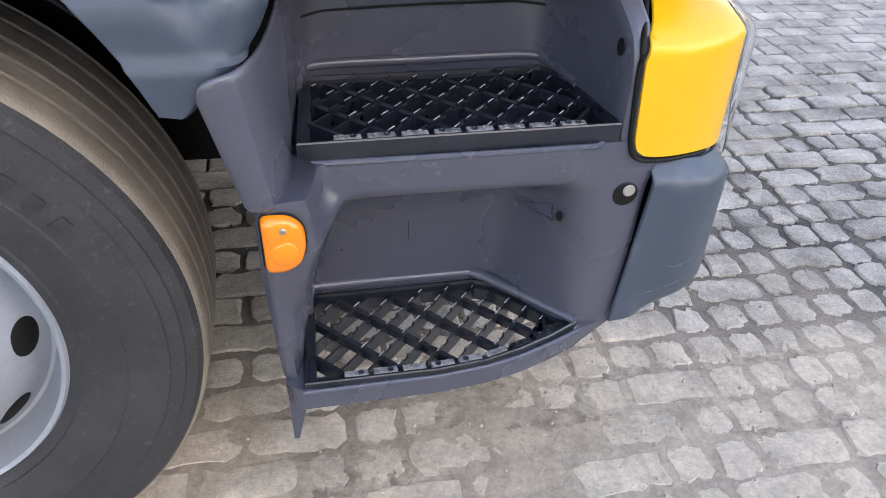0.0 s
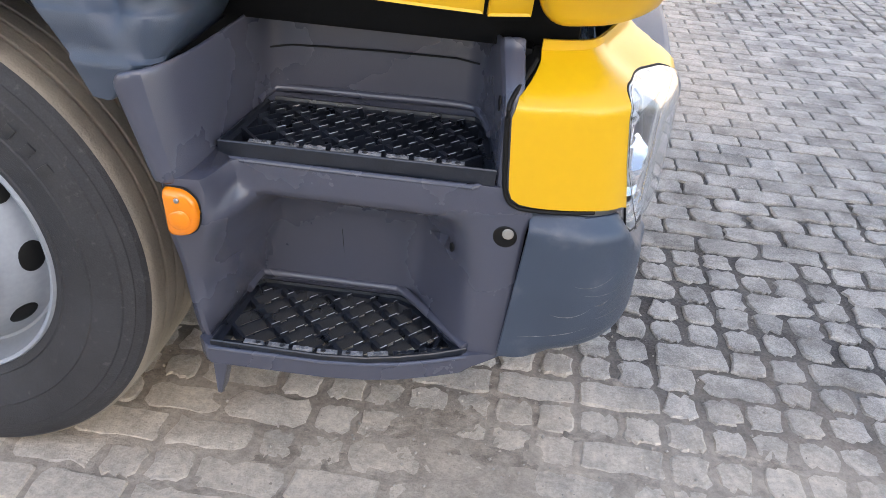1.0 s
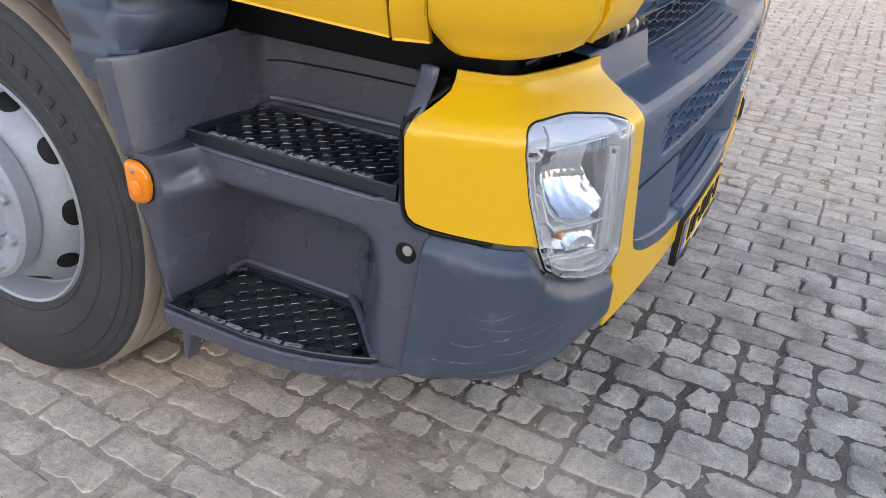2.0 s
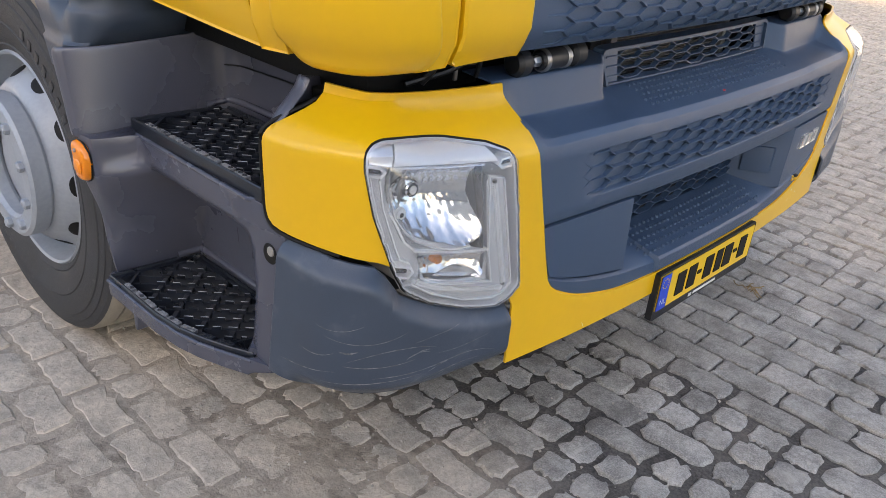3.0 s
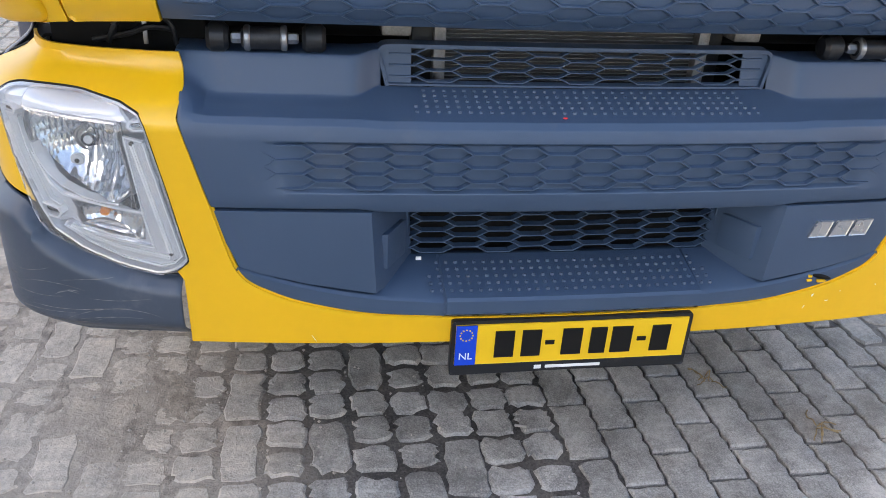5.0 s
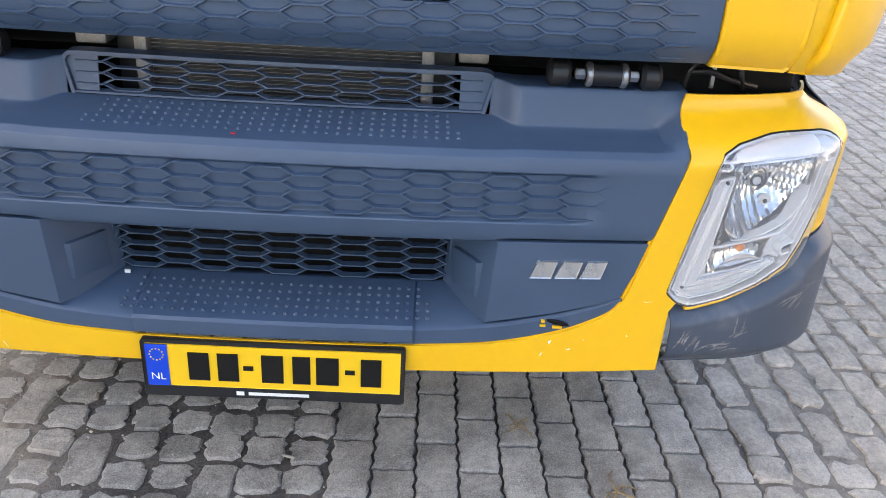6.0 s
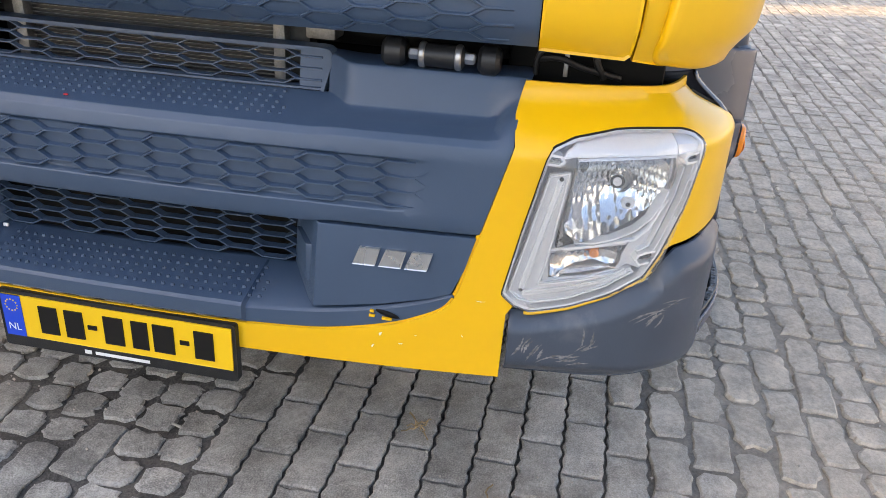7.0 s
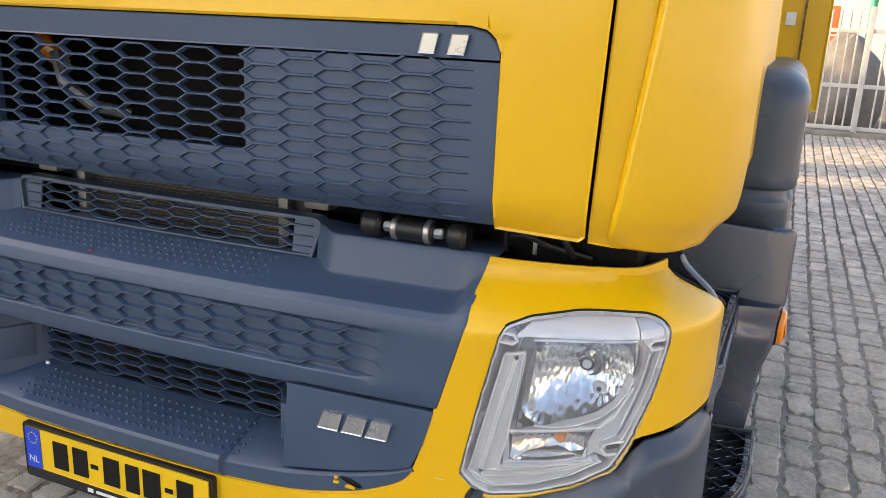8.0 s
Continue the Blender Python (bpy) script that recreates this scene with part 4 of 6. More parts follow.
    part("side_bulb_socket", lathe_bm([(0.0125, 0), (0.0145, 0.002), (0.0125, 0.004)], along(a + ax * 0.034, a + ax), 20), SATIN, lamp)
    part("side_bulb_cap", rod_bm(a + ax * 0.04, a + ax * 0.0445, 0.0048, n=12), INK, lamp)
    a = Vector((-0.145, sg * 0.947, 0.694))
    part("amber_bulb", rod_bm(a, a + ax * 0.034, 0.0095, n=14), AMBER, lamp, "amber bulb")

    def strip(name, o, w, thick, material, label="", step=(0.02, 0.02), edge=0.002):
        pts = [(sg * FY(y), z) for y, z in o]
        if sg < 0:
            pts = pts[::-1]
        return part(name, panel_bm(pts, lambda u, z, k: on_bumper(u, z, k + w), thick, step, edge), material, lamp, label)

    def band(name, pts, wide, w, high, deep, material, label="", top=0.7):
        fine = []
        for k, ((y0, z0), (y1, z1)) in enumerate(zip(pts, pts[1:])):
            fine += [(FY(y0 + (y1 - y0) * t), z0 + (z1 - z0) * t) for t in (0, 0.34, 0.67)]
        fine.append((FY(pts[-1][0]), pts[-1][1]))
        return part(name, bars_bm(list(zip(fine, fine[1:])), lambda u, z, k: on_bumper(sg * u, z, k + w), wide, high, deep, top=top), material, lamp, label)

    # pale covers and frames
    strip("top_cover", [(0.868, 0.889), (0.887, 0.893), (0.996, 0.898), (1.071, 0.902), (1.066, 0.936), (0.961, 0.928), (0.895, 0.917)], -0.010, 0.008, SATIN, "pale upper cover", (0.012, 0.006))
    strip("top_corner", [(1.074, 0.901), (1.109, 0.906), (1.109, 0.927), (1.100, 0.935), (1.069, 0.936)], -0.012, 0.008, TRIM, "grey corner cover")
    strip("top_edge", [(0.900, 0.886), (0.996, 0.891), (1.068, 0.895), (1.070, 0.9), (0.996, 0.896), (0.900, 0.891)], -0.012, 0.008, TRIM)
    strip("inner_trim", [(0.800, 0.622), (0.826, 0.612), (0.857, 0.642), (0.871, 0.708), (0.872, 0.718), (0.891, 0.853), (0.888, 0.864), (0.853, 0.857)], -0.014, 0.012, TRIM, "silver grey trim beside the reflector")
    strip("lower_trim", [(0.812, 0.608), (0.843, 0.597), (0.915, 0.611), (0.983, 0.637), (1.030, 0.668), (1.022, 0.678), (0.993, 0.668), (0.943, 0.655), (0.876, 0.648), (0.857, 0.642)], -0.014, 0.012, TRIM)
    band("trim_edge", [(0.855, 0.857), (0.887, 0.864), (0.869, 0.717), (0.869, 0.708), (0.855, 0.641), (0.93, 0.652), (1.005, 0.666)], 0.0035, -0.013, 0.002, 0.004, SATIN, "pale raised edge")
    band("trim_edge", [(0.853, 0.853), (0.846, 0.82), (0.802, 0.625), (0.818, 0.609), (0.845, 0.603), (0.915, 0.615), (0.982, 0.641), (1.022, 0.668)], 0.0035, -0.013, 0.002, 0.004, SATIN, "pale raised edge")
    band("divider", [(0.868, 0.713), (0.948, 0.722), (1.02, 0.735), (1.043, 0.757), (1.061, 0.795), (1.070, 0.812)], 0.006, -0.016, 0.003, 0.03, SATIN, "thin pale divider")
    band("dish_rim", [(1.068, 0.83), (1.062, 0.806), (1.044, 0.778), (1.019, 0.754), (0.981, 0.736), (0.947, 0.728), (0.913, 0.728)], 0.004, -0.014, 0.002, 0.02, SATIN, "pale rim of the dish")
    strip("lower_band", [(0.916, 0.7255), (0.948, 0.7265), (0.982, 0.7345), (1.017, 0.748), (1.042, 0.769), (1.060, 0.797), (1.060, 0.790), (1.043, 0.759), (1.018, 0.738), (0.948, 0.7235), (0.916, 0.7195)], -0.018, 0.004, CHROME, "ribbed clear band", (0.004, 0.02), 0)
    # strips coloured dark and grey for the shaded space beside the reflector
    strip("dark_slot", [(0.88, 0.716), (0.896, 0.721), (0.915, 0.7265), (0.909, 0.731), (0.891, 0.746), (0.883, 0.747)], -0.017, 0.012, INK, "dark slot")
    strip("grey_slot", [(0.884, 0.747), (0.8885, 0.752), (0.887, 0.775), (0.902, 0.868), (0.899, 0.869)], -0.017, 0.012, ALU, "grey slot")
    band("dark_arc", [(1.073, 0.897), (1.078, 0.88), (1.078, 0.855), (1.073, 0.835)], 0.007, -0.018, 0.001, 0.006, ALU, "grey slot beside the reflector")
    blob = lathe_bm([(0.0001, 0.003), (0.6, 0.0028), (0.9, 0.002), (1.0, 0)], along(q(0.911, 0.880, -0.016), q(0.911, 0.880, 0.1)) @ Matrix.Diagonal((0.008, 0.0145, 1, 1)), 20)
    part("dark_cap", blob, INK, lamp)
    dome = [[on_bumper(sg * FY(0.88 + 0.115 * i / 12), 0.656 + 0.019 * i / 12 + (0.032 * math.sin(math.pi * (i / 12) ** 0.9)) * t, -0.022 + 0.010 * math.sin(math.pi * t / 2)) for i in range(13)] for t in (0, 0.25, 0.5, 0.75, 1.0)]
    part("indicator_dome", loft_bm(dome), AMBERGLASS, lamp, "pale amber dome under the bulb", 60)

    # ribbed light strips with a dark end each
    for nm, line in (("light_bar", [(0.873, 0.848), (0.824, 0.633)]), ("light_bar", [(0.829, 0.621), (0.92, 0.637), (0.975, 0.653), (1.011, 0.669)])):
        band(nm, line, 0.011, -0.0135, 0.0025, 0.004, WHITE, "white ribbed light bar")
        band("bar_edge", line, 0.003, -0.0108, 0.0012, 0.002, SATIN)
    for y, z in ((0.874, 0.852), (0.823, 0.628)):
        part("bar_end", rod_bm(q(y, z, -0.02), q(y, z, -0.0105), 0.0042, n=12), INK, lamp)
    ribs = []
    for i in range(48):
        t = i / 47
        y, z = 0.8735 - 0.049 * t, 0.846 - 0.212 * t
        ribs.append(((FY(y - 0.0058), z + 0.0012), (FY(y + 0.0058), z - 0.0012)))
    for i in range(44):
        t = i / 43
        y, z = 0.83 + 0.18 * t, lerp([(0.829, 0.621), (0.92, 0.637), (0.975, 0.653), (1.011, 0.669)], 0.83 + 0.18 * t)
        ribs.append(((FY(y), z - 0.0055), (FY(y + 0.001), z + 0.0055)))
    tagged(part("rib_strip", bars_bm(ribs, lambda u, z, w: on_bumper(sg * u, z, w - 0.0135), 0.0018, 0.0035, 0.004), SATIN, lamp, "ribbed light strip"), kind="stuff")

    # moulded lens clips
    for pts, slot in (([(0.846, 0.898), (0.868, 0.895), (0.874, 0.886), (0.866, 0.879), (0.846, 0.881)], ((0.846, 0.888), (0.866, 0.887))),
                      ([(1.108, 0.903), (1.092, 0.901), (1.084, 0.893), (1.090, 0.885), (1.107, 0.887)], ((1.108, 0.894), (1.092, 0.893))),
                      ([(1.060, 0.714), (1.044, 0.711), (1.030, 0.706), (1.026, 0.697), (1.034, 0.687), (1.050, 0.690)], ((1.056, 0.702), (1.038, 0.699)))):
        band("clip", pts, 0.006, -0.012, 0.006, 0.02, SATIN)
        band("clip_slot", slot, 0.008, -0.014, 0.003, 0.006, DARK)
    strip("side_bezel", [(1.072, 0.896), (1.109, 0.896), (1.099, 0.82), (1.066, 0.716), (1.044, 0.670), (1.018, 0.680), (1.006, 0.672), (1.006, 0.70), (1.014, 0.722), (1.024, 0.738), (1.048, 0.760), (1.066, 0.80), (1.073, 0.837), (1.072, 0.866)], -0.026, 0.004, TRIM, "silver grey bezel", (0.02, 0.02), 0)
    strip("lower_bezel", [(0.862, 0.642), (0.945, 0.652), (1.004, 0.668), (1.004, 0.69), (0.997, 0.672), (0.944, 0.6585), (0.8735, 0.6525), (0.8695, 0.703), (0.94, 0.7135), (1.01, 0.7225), (1.01, 0.73), (0.94, 0.719), (0.866, 0.711)], -0.021, 0.004, TRIM, "", (0.02, 0.02), 0)
    band("side_edge", [(1.104, 0.881), (1.094, 0.823), (1.081, 0.778), (1.064, 0.728), (1.058, 0.716)], 0.004, -0.012, 0.003, 0.01, SATIN)
    band("side_edge", [(1.090, 0.875), (1.082, 0.823), (1.072, 0.79), (1.056, 0.742), (1.048, 0.722), (1.030, 0.712)], 0.0035, -0.016, 0.002, 0.01, SATIN)
    pts = [(sg * u, z) for u, z in LIGHT]
    lens = part("lens", panel_bm(pts if sg > 0 else pts[::-1], lambda u, z, w: on_bumper(u, z, w + 0.003 + 0.018 * smooth(0.60, 0.70, z) * smooth(0.94, 0.88, z) * smooth(FY(0.80), FY(0.90), abs(u)) * smooth(FY(1.105), FY(1.04), abs(u))), 0.002, (0.012, 0.012), 0.001), GLASS, lamp, "clear plastic lens", 60)
    lens.visible_shadow = False


for sg in (-1, 1):
    headlight(sg)


# ---- steps ----
def steps(sg):
    HIGH = [(0.85, 0.905), (0.905, 0.955), (1.0, 1.02), (1.10, 1.086), (1.20, 1.178), (1.24, 1.222), (1.29, 1.283), (1.33, 1.310), (1.40, 1.37)]
    LOW = [(0.90, 0.90), (1.045, 1.043), (1.066, 1.052), (1.206, 1.190), (1.309, 1.264), (1.322, 1.275), (1.40, 1.34)]

    def P(x, y, z):
        k = smooth(0.56, 0.72, z)
        return Vector((x, sg * (lerp(HIGH, y) * k + lerp(LOW, y) * (1 - k)) + 0.004 + sg * 0.004, z - 0.02 * smooth(0.60, 0.48, z) + 0.012 * smooth(0.44, 0.40, z) + 0.012 * smooth(0.475, 0.45, z)))

    XL = [(0.39, -0.848), (0.425, -0.849), (0.46, -0.853), (0.58, -0.866), (0.67, -0.872), (0.77, -0.873), (0.80, -0.882)]
    XR = [(0.39, -0.38), (0.405, -0.365), (0.44, -0.305), (0.70, -0.288), (0.742, -0.279), (0.755, -0.285), (0.775, -0.31), (0.80, -0.316)]
    APRON = [(-0.9, 1.314), (-0.62, 1.310), (-0.54, 1.298), (-0.48, 1.278), (-0.42, 1.247), (-0.365, 1.213), (-0.31, 1.190)]
    lean = -0.026
    OUT = [(-0.9, 1.322 + lean), (-0.83, 1.312 + lean), (-0.75, 1.29 + lean * 0.5), (-0.42, 1.2), (-0.27, 1.192)]
    zs = [0.392, 0.398, 0.41, 0.43, 0.441, 0.4455, 0.446, 0.455, 0.465, 0.48] + [0.48 + 0.02 * i for i in range(1, 10)] + [0.667, 0.675, 0.685, 0.695, 0.705, 0.715, 0.725, 0.735, 0.75, 0.765, 0.777, 0.779]
    us = sorted(set([i / 40 for i in range(41)] + [0.03, 0.09, 0.11, 0.985]))
    rows = []
    for z in zs:
        row = []
        for u in us:
            xl, xr = lerp(XL, z), lerp(XR, z)
            x = xl + (xr - xl) * u
            if z < 0.4457:
                y = lerp(APRON, x) - 0.02 * smooth(0.40, 0.385, z) - 0.022 * smooth(-0.825, -0.85, x)
            else:
                rc = smooth(lerp([(0.44, -0.836), (0.58, -0.842), (0.665, -0.815), (0.70, -0.808), (0.79, -0.812)], z), lerp([(0.45, -0.812), (0.52, -0.782), (0.60, -0.747), (0.70, -0.735), (0.745, -0.755), (0.779, -0.775)], z), x) * (1 - smooth(lerp([(0.46, -0.52), (0.56, -0.50), (0.64, -0.50), (0.70, -0.46)], z), lerp([(0.46, -0.365), (0.6, -0.350), (0.72, -0.375)], z), x))
                deep = 1.045 + 0.012 * (z - 0.46) / 0.2
                bz = smooth(0.64, 0.73, z)
                inner = deep * (1 - bz) + 1.206 * bz
                outer = lerp(OUT, x) - 0.012 * smooth(0.56, 0.45, z) * smooth(-0.80, -0.83, x)
                if z > 0.70:
                    outer += (1.206 - outer) * smooth(0.70, 0.74, z) * smooth(-0.812, -0.775, x) * (1 - smooth(-0.42, -0.37, x))
                y = outer * (1 - rc) + inner * rc
            if u == 0:
                y -= 0.008
            row.append(P(x, y, z))
        rows.append(row)
    rows.append([P(p.x, min(sg * p.y, 1.315 - 0.115 * smooth(-0.866, -0.838, p.x)), 0.779 + 0.010 * smooth(-0.866, -0.83, p.x) * smooth(-0.79, -0.82, p.x)) for p in rows[-1]])
    open_i = zs.index(0.4455)
    body = part("step_housing", loft_bm(rows, skip=lambda i, j: i == open_i and 0.06 < us[j] < 0.87), STEP, truck, "charcoal plastic step housing with two steps", 40)
    thicken(body, 0.006, 0)
    base = [(-0.882, 1.312), (-0.879, 1.315), (-0.868, 1.317), (-0.85, 1.312), (-0.83, 1.27), (-0.822, 1.206), (-0.813, 1.08), (-0.80, 0.96), (-0.785, 0.915), (-0.75, 0.895), (-0.60, 0.890), (-0.45, 0.885), (-0.405, 0.895), (-0.385, 0.93), (-0.37, 1.0), (-0.358, 1.1), (-0.350, 1.175), (-0.344, 1.194), (-0.33, 1.198), (-0.315, 1.192)]
    high = [(-0.927, 1.318), (-0.922, 1.321), (-0.908, 1.321), (-0.885, 1.313), (-0.858, 1.27), (-0.838, 1.2), (-0.822, 1.06), (-0.807, 0.95), (-0.79, 0.91), (-0.75, 0.885), (-0.60, 0.88), (-0.45, 0.875), (-0.41, 0.885), (-0.39, 0.92), (-0.377, 0.98), (-0.370, 1.04), (-0.366, 1.085), (-0.361, 1.102), (-0.345, 1.106), (-0.326, 1.10)]
    base = [(x, y + lean * max(0, 1 - k / 6)) for k, (x, y) in enumerate(base)]
    high = [(x, y + lean * max(0, 1 - k / 6)) for k, (x, y) in enumerate(high)]
    tops = [0.926, 0.944, 0.953, 0.955, 0.958, 0.963, 0.972, 0.982, 0.987, 0.99, 0.995, 0.99, 0.985, 0.985, 0.987, 0.993, 1.0, 1.004, 1.006, 1.005]
    rows = []
    for t in (0, 0.12, 0.3, 0.5, 0.7, 0.82, 0.92, 0.97, 1.0):
        row = []
        for k, (a, c, h) in enumerate(zip(base, high, tops)):
            f = t if k < 15 else smooth(0.62, 0.97, t)
            y = a[1] + (c[1] - a[1]) * f - (0.006 if t == 1.0 else 0) * (1 if k < 6 or k > 16 else -1)
            row.append(P(a[0] + (c[0] - a[0]) * (t if k < 15 else f), y, 0.772 + (h - 0.772) * t))
        rows.append(row)
    basin = part("step_well", loft_bm(rows), STEP, body, "", 50)
    thicken(basin, 0.007, 0)
    s2 = basin.modifiers.new("smooth", "SUBSURF")
    s2.levels = s2.render_levels = 1
    # black line painted for the groove's shade
    part("well_groove", tube_bm([P(-0.792, 0.93, 0.905), P(-0.755, 0.9, 0.907), P(-0.6, 0.892, 0.911), P(-0.45, 0.888, 0.912), P(-0.405, 0.903, 0.91)], 0.0019, 6), INK, body)
    part("well_floor", box_bm((-0.83, min(sg * 0.93, sg * 1.175), 0.755), (-0.36, max(sg * 0.93, sg * 1.175), 0.772), 0.003), STEP, body)
    part("ledge", tube_bm(curve([P(-0.802, 0.99, 0.816), P(-0.793, 0.94, 0.822), P(-0.765, 0.908, 0.825), P(-0.6, 0.898, 0.825), P(-0.43, 0.893, 0.825), P(-0.395, 0.92, 0.822), P(-0.37, 1.03, 0.815)], 5), 0.008, 12), STEP, body)
    part("ledge", tube_bm(curve([P(-0.808, 1.12, 0.478), P(-0.80, 1.07, 0.482), P(-0.77, 1.055, 0.484), P(-0.54, 1.052, 0.484), P(-0.515, 1.06, 0.484), P(-0.475, 1.095, 0.48), P(-0.37, 1.205, 0.472)], 5), 0.009, 12), STEP, body)

    def tread(poly, z0, z1, front, chamfer, phase, blocks, name):
        """A moulded grid step: a rim with a raised lip, deep diamond bars with toothed tops, corner braces and worn blocks along the front."""
        n = len(poly)
        mid = sum((Vector(p) for p in poly), Vector((0, 0))) / n

        def inset(d):
            out = []
            for k in range(n):
                p, a, c = Vector(poly[k]), Vector(poly[k - 1]), Vector(poly[(k + 1) % n])
                na, nc = [Vector((-(e.y), e.x)).normalized() for e in (p - a, c - p)]
                if na.dot(mid - p) < 0:
                    na = -na
                if nc.dot(mid - p) < 0:
                    nc = -nc
                b = (na + nc).normalized()
                out.append(p + b * d / max(0.35, b.dot(na)))
            return out
        ring = lambda d, z: [T(p.x, p.y, z) for p in inset(d)]
        rim = loft_bm([ring(0.001, z0), ring(0.0, z1 - 0.002), ring(0.0015, z1), ring(0.0045, z1), ring(0.006, z1 - 0.006), ring(0.017, z1 - 0.007), ring(0.018, z1 - 0.030), ring(0.001, z0)], closed=True)
        t = part(name, rim, TREAD, truck, "black grid step tread with worn edge", 30)
        hole = [tuple(p) for p in inset(0.0175)]
        for k, depth in chamfer:
            p, a, c = Vector(hole[k]), Vector(hole[k - 1]), Vector(hole[(k + 1) % n])
            q0, q1 = p + (a - p).normalized() * depth, p + (c - p).normalized() * depth
            part("corner_brace", bars_bm([(tuple(q0), tuple(q1))], lambda x, y, w: T(x, y, z1 - 0.004 + w), 0.010, 0.002, 0.022, top=0.6), TREAD, t)
        cut = []
        for k in range(n):
            dep = dict(chamfer).get(k)
            if dep:
                p, a, c = Vector(hole[k]), Vector(hole[k - 1]), Vector(hole[(k + 1) % n])
                cut += [tuple(p + (a - p).normalized() * dep), tuple(p + (c - p).normalized() * dep)]
            else:
                cut.append(hole[k])
        m = len(cut)
        segs = {}
        for ang, k, pitch in ((47, phase[0], 0.0678), (-47, phase[1], 0.0344)):
            segs[ang] = []
            d = Vector((math.cos(radians(ang)), math.sin(radians(ang))))
            nn = Vector((-d.y, d.x))
            vals = [Vector(p).dot(nn) for p in cut]
            k += pitch * math.ceil((min(vals) + 0.006 - k) / pitch)
            while k < max(vals) - 0.006:
                hits = []
                for i in range(m):
                    a, c = Vector(cut[i]), Vector(cut[(i + 1) % m])
                    fa, fc = a.dot(nn) - k, c.dot(nn) - k
                    if fa * fc < 0:
                        hits.append((a + (c - a) * fa / (fa - fc)).dot(d))
                hits.sort()
                for h0, h1 in zip(hits[::2], hits[1::2]):
                    if h1 - h0 > 0.012:
                        segs[ang].append((nn * k + d * h0, nn * k + d * h1))
                k += pitch
        # broad plain bars one way, thin deep walls with toothed tops the other way
        for ang, wide, low, deep in ((47, 0.0118, 0.0075, 0.014), (-47, 0.0044, 0.0055, 0.024)):
            for a, c in segs[ang]:
                part("grid_bar", bars_bm([(tuple(a), tuple(c))], lambda x, y, w: T(x, y, z1 - low + w), wide, 0.0, deep, top=0.8), TREAD, t)
        tooth, nick = bmesh.new(), bmesh.new()
        worn = random.Random(5)
        for a, c in segs[-47]:
            d, long = (c - a).normalized(), (c - a).length
            marks = []
            for e, f in segs[47]:
                g = (f - e).normalized()
                h = ((e.x - a.x) * g.y - (e.y - a.y) * g.x) / (d.x * g.y - d.y * g.x)
                marks += [h, h + 0.034]
            for h in sorted(marks):
                h0, h1 = max(0.002, h - 0.0085), min(long - 0.002, h + 0.0085)
                if h1 - h0 < 0.008:
                    continue
                p, q = a + d * h0, a + d * h1
                bars_bm([(tuple(p), tuple(q))], lambda x, y, w: T(x, y, z1 - 0.006 + w), 0.0042, 0.0070, 0.002, tooth, top=0.75)
                if worn.random() < 0.9:
                    r = d * (h1 - h0) * worn.uniform(0.0, 0.14)
                    bars_bm([(tuple(p + r), tuple(q - r))], lambda x, y, w: T(x, y, z1 + 0.0010 + w), worn.uniform(0.0018, 0.0032), 0.0007, 0.002, nick)
        tagged(part("grip_teeth", tooth, TREAD, t), kind="stuff")
        tagged(part("grip_wear", nick, WEAR, t, "pale worn grip nicks"), kind="stuff")
        wear = random.Random(21)
        x0, step, long, count, pale = blocks
        for i in range(count):
            c0, c1 = [(x, lerp(front, x) - 0.0105) for x in (x0 + step * i, x0 + step * i + long)]
            top = bars_bm([(c0, c1)], lambda x, y, w: T(x, y, z1 - 0.003 + w), 0.0125 + wear.uniform(-0.001, 0.001), 0.0045, 0.012, top=0.88)
            part("front_block", top, SCUFF if i < pale else TREAD, t)
            for g in (0.24, 0.76):
                x = c0[0] + (c1[0] - c0[0]) * g
                y = c0[1] + (c1[1] - c0[1]) * g
                part("block_nub", lathe_bm([(0.0052, 0), (0.0046, 0.0018), (0.0030, 0.0018), (0.0022, 0.0006), (0.0001, 0.0006)], Matrix.Translation(T(x, y + wear.uniform(-0.001, 0.001), z1 + 0.0012)), 10), TREAD if i >= pale or wear.random() < 0.35 else SCUFF, t)

    T = lambda x, y, z: Vector((x, sg * y + 0.004 + sg * 0.004, z))
    tread([(-0.815, 1.186), (-0.348, 1.176), (-0.372, 1.0), (-0.402, 0.958), (-0.795, 0.966)], 0.782, 0.811, [(-0.83, 1.187), (-0.34, 1.176)], ((0, 0.046), (1, 0.046)), (1.0855, 0.1855), (-0.7605, 0.0464, 0.0297, 8, 8), "upper_tread")
    tread([(-0.826, 1.266), (-0.62, 1.266), (-0.54, 1.257), (-0.48, 1.240), (-0.42, 1.217), (-0.366, 1.190), (-0.478, 1.068), (-0.515, 1.049), (-0.792, 1.052), (-0.812, 1.075)], 0.420, 0.451, [(-0.83, 1.266), (-0.62, 1.266), (-0.54, 1.257), (-0.48, 1.240), (-0.42, 1.217)], ((0, 0.042), (5, 0.035)), (1.1415, 0.3858), (-0.7617, 0.0451, 0.0288, 8, 6), "lower_tread")

    # rounded lips under the treads
    part("lip", tube_bm([P(-0.822, 1.202, 0.779), P(-0.80, 1.2065, 0.779), P(-0.58, 1.2065, 0.779), P(-0.385, 1.2045, 0.779), P(-0.368, 1.190, 0.779)], 0.005, 10), STEP, body)
    part("lip", tube_bm([P(x, y + 0.001, 0.443) for x, y in [(-0.829, 1.3135)] + APRON[1:-1]], 0.0045, 10), STEP, body)

